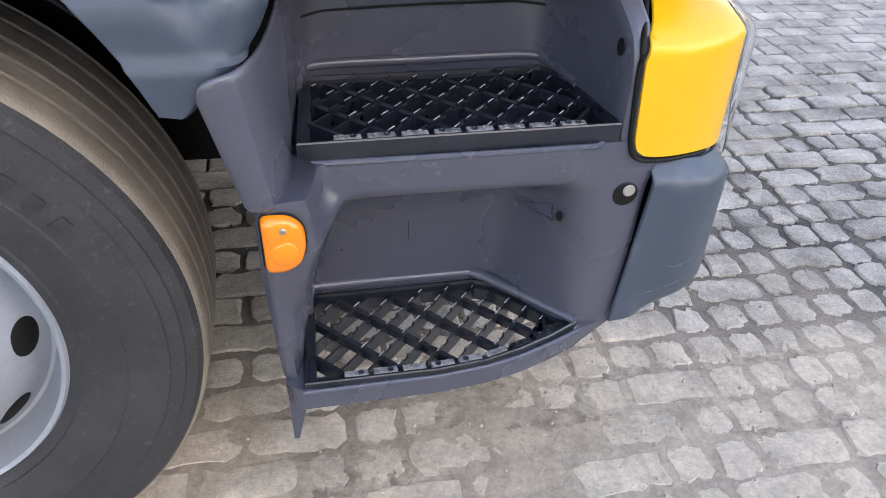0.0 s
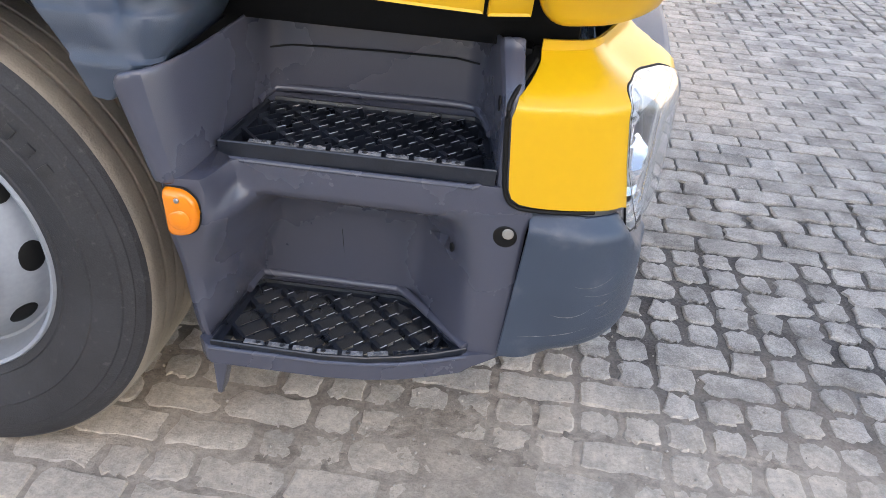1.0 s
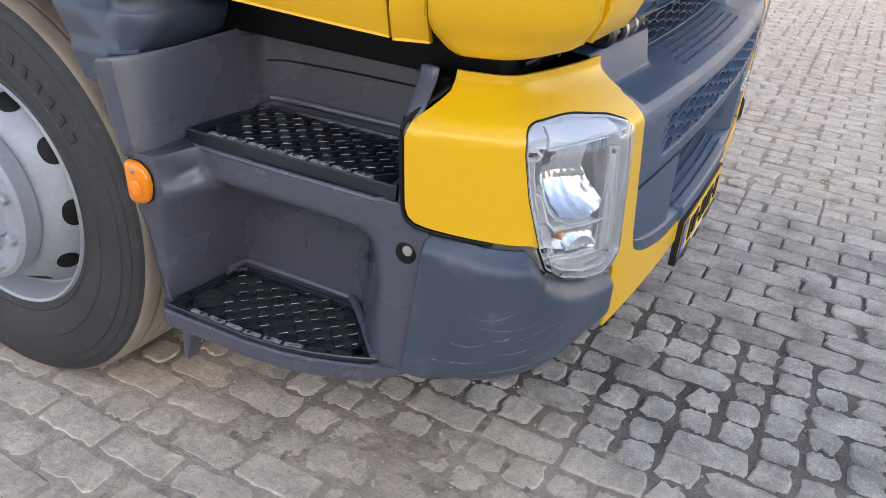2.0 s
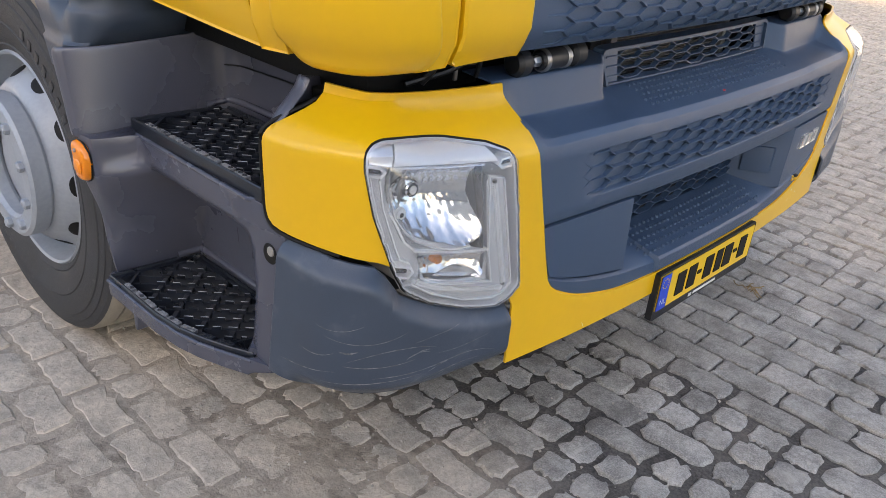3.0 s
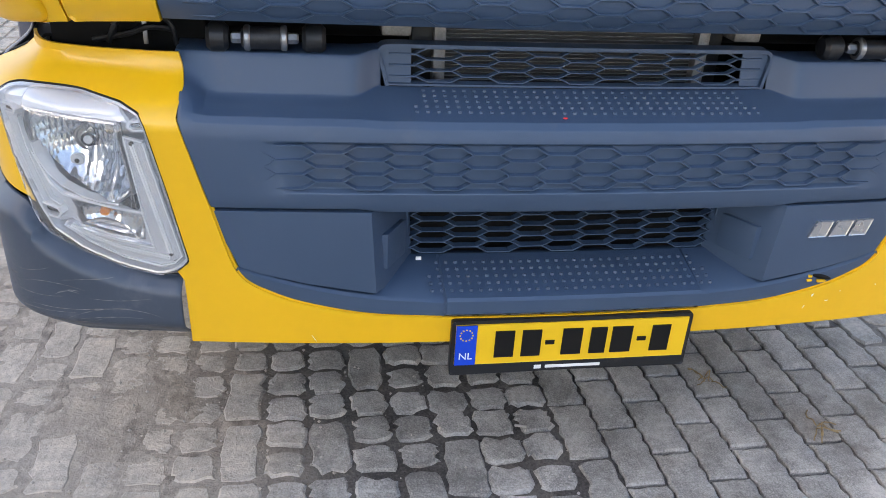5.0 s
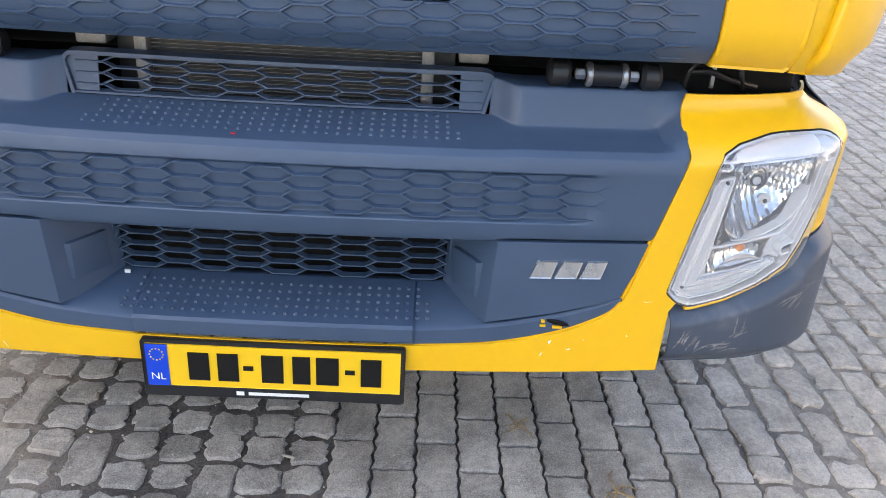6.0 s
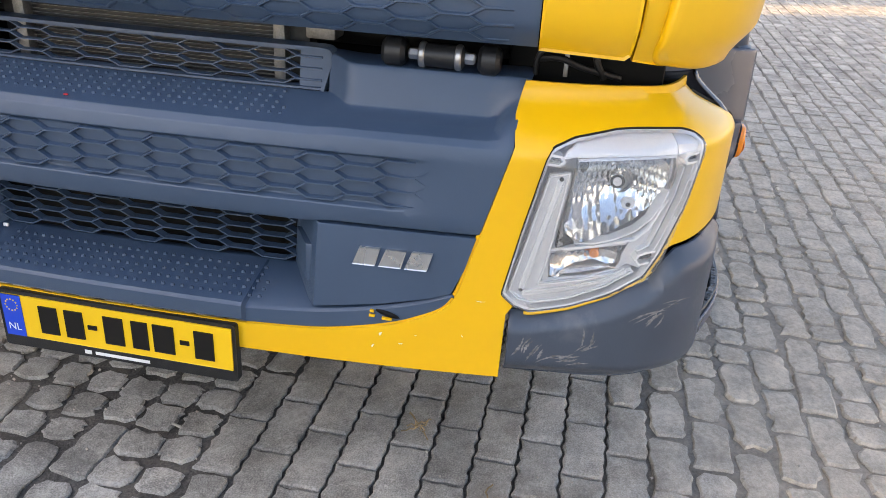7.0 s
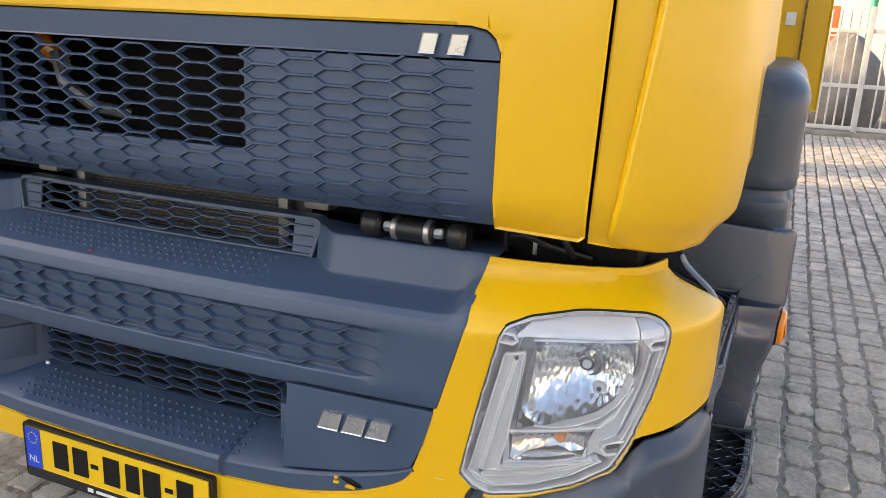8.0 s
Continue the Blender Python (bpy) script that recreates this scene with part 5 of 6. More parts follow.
    # side marker, holes, tab and peg
    o = rounded([(-0.870, 0.769), (-0.866, 0.677), (-0.840, 0.678), (-0.820, 0.690), (-0.812, 0.718), (-0.815, 0.748), (-0.832, 0.767)], 0.012, 3)
    rows = []
    for sc, y in ((1.0, 1.285 + lean), (1.0, 1.320 + lean), (0.97, 1.330 + lean), (0.90, 1.337 + lean), (0.75, 1.341 + lean), (0.4, 1.343 + lean)):
        rows.append([P(-0.842 + (x + 0.842) * sc, y - 0.006 * smooth(-0.84, -0.80, x), 0.729 + (z - 0.729) * sc) for x, z in o])
    mb = loft_bm(rows, closed=True)
    mb.verts.ensure_lookup_table()
    mb.faces.new(mb.verts[-len(o):])
    ml = part("side_marker", mb, AMBER, truck, "orange side marker lens", 50)
    part("marker_dome", lathe_bm([(0.0185, 0), (0.0170, 0.0014), (0.0120, 0.0028), (0.0001, 0.0036)], along(P(-0.842, 1.3405 + lean, 0.716), P(-0.842, 1.45, 0.716)), 24), AMBER, ml)
    part("marker_seal", tube_bm([P(x, 1.3185 + lean - 0.006 * smooth(-0.84, -0.80, x), z) for x, z in o + o[:1]], 0.0022, 6), INK, ml)
    part("screw", rod_bm(P(-0.842, 1.32 + lean, 0.752), P(-0.842, 1.347 + lean, 0.752), 0.0044, n=12), STEEL, ml)
    # black disc for the shade inside the recess
    hb = lathe_bm([(0.020, 0), (0.021, 0.0015), (0.019, 0.003)], along(P(-0.322, 1.197, 0.69), P(-0.322, 1.30, 0.69)), 24)
    part("bolt_hole", hb, INK, body, "round recess with a pale plug")
    part("plug", rod_bm(P(-0.317, 1.195, 0.697), P(-0.317, 1.203, 0.697), 0.010, n=18), BEIGE, body)
    # black oval in place of the open slot's shade
    slot = lathe_bm([(0.008, 0), (0.008, 0.002)], along(P(-0.3565, 1.163, 0.914), P(-0.4545, 1.184, 0.914)) @ Matrix.Diagonal((1, 1.6, 1, 1)), 20)
    part("slot", slot, INK, body)
    tab = bmesh.new()
    t0, t1, t2, t3 = [tab.verts.new(P(*p)) for p in ((-0.460, 1.092, 0.628), (-0.420, 1.152, 0.654), (-0.412, 1.150, 0.618), (-0.426, 1.166, 0.638))]
    for f in ((t0, t1, t2), (t1, t3, t2), (t0, t3, t1), (t0, t2, t3)):
        tab.faces.new(f)
    part("moulded_tab", tab, STEP, body)
    # black oval drawn for the hole's shaded inside
    part("tab_hole", lathe_bm([(0.0065, 0), (0.0065, 0.002)], along(P(-0.4115, 1.169, 0.641), P(-0.4925, 1.227, 0.641)) @ Matrix.Diagonal((1.0, 1.35, 1, 1)), 16), INK, body)
    peg = box_bm((-0.852, min(sg * 1.17, sg * 1.21), 0.27), (-0.815, max(sg * 1.17, sg * 1.21), 0.38), 0.006)
    for v in peg.verts:
        v.co.x -= 0.022 * smooth(0.35, 0.27, v.co.z) * (v.co.x + 0.845) / 0.03
    part("hairline", tube_bm([P(-0.634, 1.0575, 0.59), P(-0.63, 1.0545, 0.542), P(-0.618, 1.0535, 0.532)], 0.0011, 6), INK, body)
    part("peg", peg, STEP, body)
    # near-black block fills the joint as its shade
    part("bracket", box_bm((-0.345, min(sg * 1.07, sg * 1.15), 0.46), (-0.245, max(sg * 1.07, sg * 1.15), 0.765), 0.006), DARK, body, "near-black block for the shade behind the joint")


for sg in (-1, 1):
    steps(sg)


# ---- wheels and mudguards ----
WX, WZ, WR = -1.465, 0.50, 0.510


def wheel(sg):
    m = along((WX, -sg * 0.03, WZ), (WX, sg * 1.0, WZ))
    root = new("wheel")
    root.parent = truck
    tagged(root, label="grey steel wheel with a dusty black tyre")
    part("tyre", lathe_bm([(0.285, 1.15), (0.296, 1.19), (0.303, 1.208), (0.318, 1.217), (0.322, 1.215), (0.35, 1.228), (0.385, 1.236), (0.388, 1.234), (0.42, 1.237), (0.445, 1.233), (0.448, 1.230), (0.468, 1.2265), (0.4695, 1.224), (0.486, 1.218), (0.494, 1.210)], m, 120, caps=False), SIDEWALL, root, "dark rubber sidewall", 20)
    prof = [(0.494, 1.210), (0.498, 1.206), (0.502, 1.197)]
    for y, w in ((1.166, 0.0034), (1.127, 0.0030), (1.086, 0.0030), (1.036, 0.0032), (0.988, 0.004)):
        r = WR - 0.006 * smooth(1.09, 1.19, y)
        prof += [(r - 0.0005, y + w + 0.003), (r - 0.0025, y + w), (r - 0.018, y + w * 0.7), (r - 0.018, y - w * 0.7), (r - 0.002, y - w), (r, y - w - 0.003)]
    prof += [(0.502, 0.965), (0.46, 0.94), (0.40, 0.925), (0.30, 0.95)]
    part("tread", lathe_bm(prof, m, 160, caps=False), TYRETREAD, root, "brown dusty tread with grooves", 25)
    let = bmesh.new()
    for k in range(7):
        a = 2 * math.pi * (0.092 + k * 0.0165)
        c = m @ Matrix.Rotation(a, 4, "Z")
        t = box_bm((0.398, -0.012, 1.232), (0.424, 0.007, 1.2385), 0.0004)
        for v in t.verts:
            v.co = c @ v.co
        me = bpy.data.meshes.new("t"); t.to_mesh(me); t.free(); let.from_mesh(me); bpy.data.meshes.remove(me)
    tagged(part("sidewall_relief", let, RUBBER, root), kind="stuff")
    rim = part("rim", lathe_bm([(0.300, 1.190), (0.303, 1.206), (0.298, 1.213), (0.291, 1.209), (0.286, 1.19), (0.281, 1.165), (0.274, 1.148), (0.268, 1.146), (0.258, 1.158), (0.243, 1.182), (0.228, 1.206), (0.214, 1.222), (0.2, 1.230), (0.18, 1.233), (0.10, 1.233), (0.06, 1.233)], m, 96, caps=False), WHEELGREY, root, "grey painted steel rim", 40)
    # solid black discs stand in for the shade inside the vents
    for k in range(10):
        c = m @ Matrix.Rotation(2 * math.pi * k / 10, 4, "Z") @ Matrix.Translation((0.243, 0, 1.181)) @ Matrix.Rotation(radians(58), 4, "Y") @ Matrix.Diagonal((0.027, 0.034, 0.003, 1))
        hb = bmesh.new()
        bmesh.ops.create_uvsphere(hb, u_segments=18, v_segments=8, radius=1, matrix=c)
        part("vent_hole", hb, INK, root)
    ring = part("nut_ring", lathe_bm([(0.145, 1.235), (0.138, 1.245), (0.138, 1.275), (0.146, 1.287), (0.19, 1.287), (0.2, 1.279), (0.2, 1.24), (0.192, 1.23), (0.145, 1.235)], m, 72, caps=False), WHEELGREY, root, "grey ring over the wheel nuts")
    for k in range(10):
        a = 2 * math.pi * (k + 0.5) / 10
        p = [m @ Vector((0.168 * math.cos(a), 0.168 * math.sin(a), h)) for h in (1.19, 1.303)]
        part("wheel_nut", rod_bm(p[0], p[1], 0.015, n=6), WHEELGREY, root)
    part("hub", lathe_bm([(0.125, 1.19), (0.122, 1.22), (0.105, 1.245), (0.07, 1.252), (0.0001, 1.254)], m, 40), WHEELGREY, root)
    part("axle", rod_bm(m @ Vector((0, 0, 0.4)), m @ Vector((0, 0, 1.1)), 0.12, n=24), DARK, root)


for sg in (-1, 1):
    wheel(sg)


def mudguard(sg):
    FRONTX = [(0.897, -0.945), (0.899, -0.936), (0.905, -0.928), (0.914, -0.920), (0.94, -0.888), (0.966, -0.852), (0.99, -0.832), (1.02, -0.825), (1.05, -0.826), (1.25, -0.840), (1.30, -0.852), (1.335, -0.872)]
    arch = lambda z: WX + math.sqrt(max(0, (0.64 + 0.3 * min(0.12, max(0, z - 0.909))) ** 2 - (z - WZ) ** 2)) - 0.012 * smooth(0.908, 0.897, z) ** 2
    zs = [0.897, 0.8985, 0.901, 0.905, 0.912, 0.92, 0.93, 0.945, 0.957, 0.963, 0.98, 1.0, 1.022, 1.028, 1.034, 1.053, 1.059, 1.065, 1.09, 1.12, 1.15, 1.18, 1.21, 1.24, 1.265, 1.285, 1.30, 1.313, 1.323, 1.330, 1.334, 1.335]
    rows = []
    for z in zs:
        sink = 0.014 * smooth(1.026, 1.033, z) * smooth(1.061, 1.054, z) + 0.007 * smooth(0.957, 0.963, z) * smooth(1.034, 1.028, z)
        t = max(0, (z - 1.255) / 0.08)
        sink += 0.08 * (1 - math.sqrt(max(0, 1 - min(1, t) ** 2)))
        xf, yo = lerp(FRONTX, z) - sink, 1.280 + 0.006 * sg - sink
        xr = arch(z) + (0.03 * smooth(0.902, 0.897, z) if z < 0.902 else 0) if z < 1.10 else WX + 0.245 - 0.87 * smooth(1.10, 1.15, z)
        r = min(0.085, (xf - xr) * 0.7) * (0.35 + 0.65 * smooth(0.94, 1.0, z))
        row = [(xf, 0.95), (xf, 1.05), (xf, 1.12), (xf, yo - r - 0.02)]
        row += [(xf - r + r * math.cos(radians(a)), yo - r + r * math.sin(radians(a))) for a in (0, 12, 25, 38, 52, 65, 78, 90)]
        row += [(xf - r + (xr - xf + r) * (k / 60) ** 1.5, yo) for k in range(1, 61)]
        out = []
        for x, y in row:
            rad = math.hypot(x - WX, z - WZ) - 0.648
            y -= 0.030 * smooth(0.075, 0.115, rad) * smooth(-0.885, -0.945, x) * smooth(0.90, 0.95, z) * smooth(1.26, 1.2, z)
            out.append(Vector((x, sg * y, z)))
        rows.append(out)
    rows.append([Vector((p.x, sg * min(sg * p.y, 0.96), 1.335)) for p in rows[-1]])
    g = part("mudguard", loft_bm(rows), CORNER, truck, "dark grey plastic mudguard", 50, (0.6, sg, 0.5))
    thicken(g, 0.006)
    lin = [[(WX + 0.67 * math.cos(radians(a)), sg * y, WZ + 0.67 * math.sin(radians(a))) for y in (0.90, 1.255)] for a in range(40, 160, 4)]
    thicken(part("liner", loft_bm(lin), DARK, g, "black wheel arch liner"), 0.004)
    arcs = [(WX + 0.674 * math.cos(radians(a)), WZ + 0.674 * math.sin(radians(a))) for a in range(54, 151, 2)]
    lip = tube_bm([(x, sg * 1.270, z) for x, z in arcs], 0.006)
    part("guard_lip", lip, CORNER, g)
    wide, low = (1.25, 0.12) if sg < 0 else (1.25, 0.30)
    rag = random.Random(8)
    rows = [[(-2.26 + 0.012 * math.sin(9 * k / 14) + 0.05 * (1.2 - z), sg * (0.86 + (wide - 0.86) * k / 14), z + (rag.uniform(-0.012, 0.012) if z == low else 0)) for k in range(15)] for z in (low, low + 0.06, 0.6, 0.9, 1.25)]
    flap = loft_bm(rows)
    thicken(part("mudflap", flap, DARK, truck, "black rubber mudflap"), 0.01)


for sg in (-1, 1):
    mudguard(sg)
part("body_front_wall", panel_bm([(-1.34, 1.12), (1.34, 1.12), (1.34, 2.6), (-1.34, 2.6)], lambda y, z, w: Vector((-2.45 + w, y, z)), 0.8, (0.3, 0.3), 0.01), YELLOW, truck, "yellow load body wall with rusty seam and sticker")


# ---- yard ----
def zone(x, y):
    """How sandy the ground is: full joints beside the truck's near side."""
    n = noise.noise(Vector((x * 1.3, y * 1.3, 3.7))) * 0.35
    return smooth(-0.35, -1.0, y + n * 0.8) * smooth(1.3, 0.5, x + n)


def bed(x, y):
    n = noise.noise(Vector((x * 9, y * 9, 0))) * 0.5 + noise.noise(Vector((x * 30, y * 30, 5))) * 0.45 + noise.noise(Vector((x * 75, y * 75, 2))) * 0.25
    z = zone(x, y)
    worn = 1 - smooth(0.1, 0.35, y) * smooth(1.3, 1.1, y)
    pile = math.exp(-(((x + 0.45) / 0.3) ** 2 + ((y + 1.0) / 0.22) ** 2)) * 0.004
    return -0.0132 + 0.0040 * worn + z * 0.0050 + n * (0.002 + 0.0030 * worn * (1 - 0.45 * z)) + pile


def spaced(lo, a, b, hi, fine, coarse):
    """Lines from lo to hi, close together between a and b."""
    return [lo + i * coarse for i in range(int((a - lo) / coarse))] + [a + i * fine for i in range(int((b - a) / fine))] + [b + i * coarse for i in range(int((hi - b) / coarse) + 1)]


def ground_mesh():
    gx, gy = spaced(-4.0, -1.0, 1.3, 3.6, 0.0105, 0.05), spaced(-3.2, -2.0, 2.2, 5.2, 0.0105, 0.05)
    nx, ny = len(gx) - 1, len(gy) - 1
    vs, fs = [], []
    for i, x in enumerate(gx):
        for j, y in enumerate(gy):
            rim = i in (0, nx) or j in (0, ny)
            vs.append((x, y, -0.011 if rim else bed(x, y)))
    at = lambda i, j: i * (ny + 1) + j
    for i in range(nx):
        for j in range(ny):
            fs.append((at(i, j), at(i + 1, j), at(i + 1, j + 1), at(i, j + 1)))
    k = len(vs)
    B = 400
    vs += [(-B, -B, -0.011), (B, -B, -0.011), (B, B, -0.011), (-B, B, -0.011)]
    side = [[at(i, 0) for i in range(nx + 1)], [at(nx, j) for j in range(ny + 1)], [at(i, ny) for i in range(nx, -1, -1)], [at(0, j) for j in range(ny, -1, -1)]]
    for a in range(4):
        o0, o1 = k + a, k + (a + 1) % 4
        for p, q in zip(side[a], side[a][1:]):
            fs.append((o0, q, p))
        fs.append((o0, o1, side[a][-1]))
    me = bpy.data.meshes.new("ground")
    me.from_pydata(vs, [], fs)
    me.polygons.foreach_set("use_smooth", [True] * len(me.polygons))
    me.materials.append(SAND)
    return me


ground = tagged(new("ground", ground_mesh()), "brown dirt bed of a paved yard", "ground", kind="structure")

PW, PL = 0.109, 0.213
rnd = random.Random(11)


def stone(length, kind):
    """Vertices and faces of one paver: a top with a worn rim over a straight skirt."""
    hl, hw = length / 2, PW / 2
    if kind == "zigzag":
        g = 0.0042
        m = 8 if length > 0.15 else 4
        amp = rnd.uniform(0.0022, 0.0042)
        up = [(-hl + g + (length - 2 * g) * i / m, hw - g + (amp if i % 2 else -amp)) for i in range(m + 1)]
        lo = [(x, y - 2 * (hw - g)) for x, y in up]
        end = [(0.0035, -hw * 0.45), (-0.001, 0), (0.003, hw * 0.45)]
        ring = lo + [(hl - g + e, y) for e, y in end] + up[::-1] + [(-hl + g + e, y) for e, y in end[::-1]]
        inset, drop, jit = 0.006, 0.0045, 0.0018
    else:
        g = rnd.uniform(0.005, 0.012)
        c = rnd.uniform(0.006, 0.022)
        a, b = hl - g, hw - g * 0.8
        base = [(-a + c, -b), (-a * 0.6, -b), (-a * 0.3, -b), (0, -b), (a * 0.3, -b), (a * 0.6, -b), (a - c, -b), (a, -b + c), (a, 0), (a, b - c)]
        base += [(-x, -y) for x, y in base]
        chips = [rnd.randrange(len(base)) for _ in range(rnd.choice((0, 1, 2, 3)))]
        ring = [(x * (0.86 if i in chips else 1), y * (0.80 if i in chips else 1)) for i, (x, y) in enumerate(base)]
        inset, drop, jit = rnd.uniform(0.004, 0.009), rnd.uniform(0.004, 0.008), 0.0058
    ring = [(x + rnd.uniform(-jit, jit), y + rnd.uniform(-jit, jit)) for x, y in ring]
    n = len(ring)
    vs = [(x, y, -0.03) for x, y in ring] + [(x, y, -drop) for x, y in ring]
    vs += [(x * (1 - inset / hl), y * (1 - inset / hw), rnd.uniform(-0.0016, 0.0004)) for x, y in ring] + [(0, 0, 0.0008)]
    fs = [(i, (i + 1) % n, n + (i + 1) % n, n + i) for i in range(n)] + [(n + i, n + (i + 1) % n, 2 * n + (i + 1) % n, 2 * n + i) for i in range(n)]
    fs += [(2 * n + i, 2 * n + (i + 1) % n, 3 * n) for i in range(n)]
    return vs, fs


def plain(length):
    """A cheap stone for the yard's far parts."""
    a, b, c = length / 2 - rnd.uniform(0.006, 0.010), PW / 2 - rnd.uniform(0.006, 0.009), rnd.uniform(0.004, 0.014)
    ring = [(-a + c, -b), (a - c, -b), (a, -b + c), (a, b - c), (a - c, b), (-a + c, b), (-a, b - c), (-a, -b + c)]
    ring = [(x + rnd.uniform(-0.003, 0.003), y + rnd.uniform(-0.003, 0.003)) for x, y in ring]
    vs = [(x, y, -0.012) for x, y in ring] + [(x * 0.95, y * 0.93, rnd.uniform(-0.002, 0.001)) for x, y in ring]
    return vs, [(i, (i + 1) % 8, 8 + (i + 1) % 8, 8 + i) for i in range(8)] + [tuple(range(8, 16))]


SHAPES = {("plain", 1): [plain(PL) for _ in range(10)], ("plain", 0): [plain(PL / 2) for _ in range(10)], ("worn", 1): [stone(PL, "worn") for _ in range(14)], ("worn", 0): [stone(PL / 2, "worn") for _ in range(14)], ("zigzag", 1): [stone(PL, "zigzag") for _ in range(4)], ("zigzag", 0): [stone(PL / 2, "zigzag") for _ in range(3)]}
MESHES = {}


def paver_mesh(key, i):
    if (key, i) not in MESHES:
        me = bpy.data.meshes.new("paver")
        vs, fs = SHAPES[key][i]
        me.from_pydata(vs, [], fs)
        me.polygons.foreach_set("use_smooth", [True] * len(me.polygons))
        me.set_sharp_from_angle(angle=radians(28))
        me.materials.append(PAVER)
        MESHES[key, i] = me
    return MESHES[key, i]


rest_v, rest_f, base_i = [], [], 0
near = 0
for k in range(-60, 90):
    y = 0.300 + PW * (k + 0.5)
    for j in range(-58, 40):
        x0 = (-0.300 if k % 2 == 0 else -0.193) + PL * j
        xm = x0 + PL / 2
        nz = noise.noise(Vector((xm * 1.7, y * 1.7, 9.1)))
        tight = 0.16 < y + 0.1 * nz < 1.12 and -3 < xm < 0.55 + 0.5 * nz or (0.6 < y + 0.3 * nz < 3.2 and xm > 0.15 + 0.3 * nz)
        kind = "plain" if not (-3.2 < xm < 2.6 and -2.6 < y < 3.6) else "zigzag" if tight else "worn"
        split = rnd.random() < (0.03 if tight else 0.8 if -1.0 < y < 0.12 and -0.8 < xm < 0.9 else 0.3)
        cells = [(xm, 1)] if not split else [(x0 + PL / 4, 0), (x0 + 3 * PL / 4, 0)]
        for x, full in cells:
            key = (kind, full)
            i = rnd.randrange(len(SHAPES[key]))
            tilt = 0.9 if tight else 1.2
            zz = rnd.uniform(-0.0015, 0.001) if tight else rnd.uniform(-0.0032, 0.002)
            yaw = (180 if rnd.random() < 0.5 and not tight else 0) + (0 if tight else rnd.uniform(-4, 4))
            m = pose(x + (0 if tight else rnd.uniform(-0.004, 0.004)), y + (0 if tight else rnd.uniform(-0.004, 0.004)), zz, rnd.uniform(-tilt, tilt), rnd.uniform(-tilt, tilt) * 0.6, yaw)
            if -0.55 < x < 0.7 and -1.72 < y < 1.75 and near < 300:
                ob = new("paver", paver_mesh(key, i))
                ob.parent, ob.matrix_basis = ground, m
                near += 1
            else:
                vs, fs = SHAPES[key][i]
                r = np.array(m.to_3x3())
                rest_v.append(np.array(vs) @ r.T + np.array(m.translation))
                rest_f += [tuple(base_i + t for t in f) for f in fs]
                base_i += len(vs)
me = bpy.data.meshes.new("pavers")
me.from_pydata(np.concatenate(rest_v).tolist(), [], rest_f)
me.polygons.foreach_set("use_smooth", [True] * len(me.polygons))
me.set_sharp_from_angle(angle=radians(28))
me.materials.append(PAVERS)
pavers = new("pavers", me)
pavers.parent = ground
tagged(pavers, "worn grey concrete pavers with dirt joints", kind="stuff")


# ---- surroundings ----
# unseen plain blocks added on the sunny side shade the yard; gaps pass strips
for lo, hi in ((-6.19, 8.0), (-7.64, -6.80), (-13, -9.26)):
    hall = finish(box_bm((lo, -6, 0), (hi, 6, 13.2), 0.03), "building", RENDERW, None)
    hall.matrix_basis = pose(sun_dir.x / math.cos(SUN_EL) * 26, sun_dir.y / math.cos(SUN_EL) * 26, -0.02, 0, 0, math.degrees(SUN_AZ) + 90)
    tagged(hall, "plain pale unseen block added to shade the yard", "building", kind="structure")


# unseen sunlit block, added as a reflector for the truck's far side
across = finish(box_bm((-24, 19, 0), (22, 27, 7.5), 0.03), "building", COOLW, None)
tagged(across, "cool grey unseen block added to bounce sunlight across the yard", "building", kind="structure")


# fence at the end of the yard
def fence():
    f = tagged(new("fence"), "white painted steel bar fence on the paving", "fence")
    x = -12.6
    for z in (0.12, 0.75, 1.55):
        part("rail", box_bm((x - 0.02, 0.6, z - 0.03), (x + 0.02, 6.5, z + 0.03), 0.006), FENCEPAINT, f)
    post = part("post", box_bm((x - 0.04, 0.58, 0), (x + 0.04, 0.66, 1.9), 0.008), FENCEPAINT, f)
    for i in range(1, 4):
        p = new("post", post.data)
        p.parent, p.location = f, (0, i * 1.55, 0)
    bar = part("bar", rod_bm((x, 0.74, 0.1), (x, 0.74, 1.85), 0.014, n=8), FENCEPAINT, f)
    for i in range(1, 46):
        if i % 12:
            p = new("bar", bar.data)
            p.parent, p.location = f, (0, i * 0.127, 0)
    return f


fence()
# a low kerb under the fence and what stands behind it
kerb = finish(box_bm((-12.85, -2, -0.02), (-12.45, 12, 0.07), 0.01), "kerb", KERB, None)
tagged(kerb, "grey concrete kerb under the fence", "kerb", kind="structure")


def van(x, y):
    v = tagged(new("van"), "white parked van behind the fence", "van")
    side = [(-2.3, 0.45), (2.3, 0.45), (2.35, 0.95), (1.7, 1.12), (1.15, 1.85), (0.9, 1.98), (-2.25, 2.0), (-2.35, 1.9)]
    part("body", panel_bm([(x + u, z) for u, z in side], lambda u, z, w: Vector((u, y - w, z)), 1.8, (0.5, 0.4), 0.04), WHITE, v)
    glass = [(x + 0.55, 1.2), (x + 1.5, 1.2), (x + 1.12, 1.75), (x + 0.55, 1.78)]
    part("side_window", panel_bm(glass, lambda u, z, w: Vector((u, y - 0.004 - w, z)), 0.01, (1, 1), 0), BLACK, v)
    for wx in (-1.45, 1.5):
        part("wheel", lathe_bm([(0.05, -0.02), (0.2, -0.03), (0.31, -0.01), (0.34, 0.03), (0.34, 0.2)], along((x + wx, y, 0.34), (x + wx, y + 1, 0.34)), 28), SIDEWALL, v)
    return v


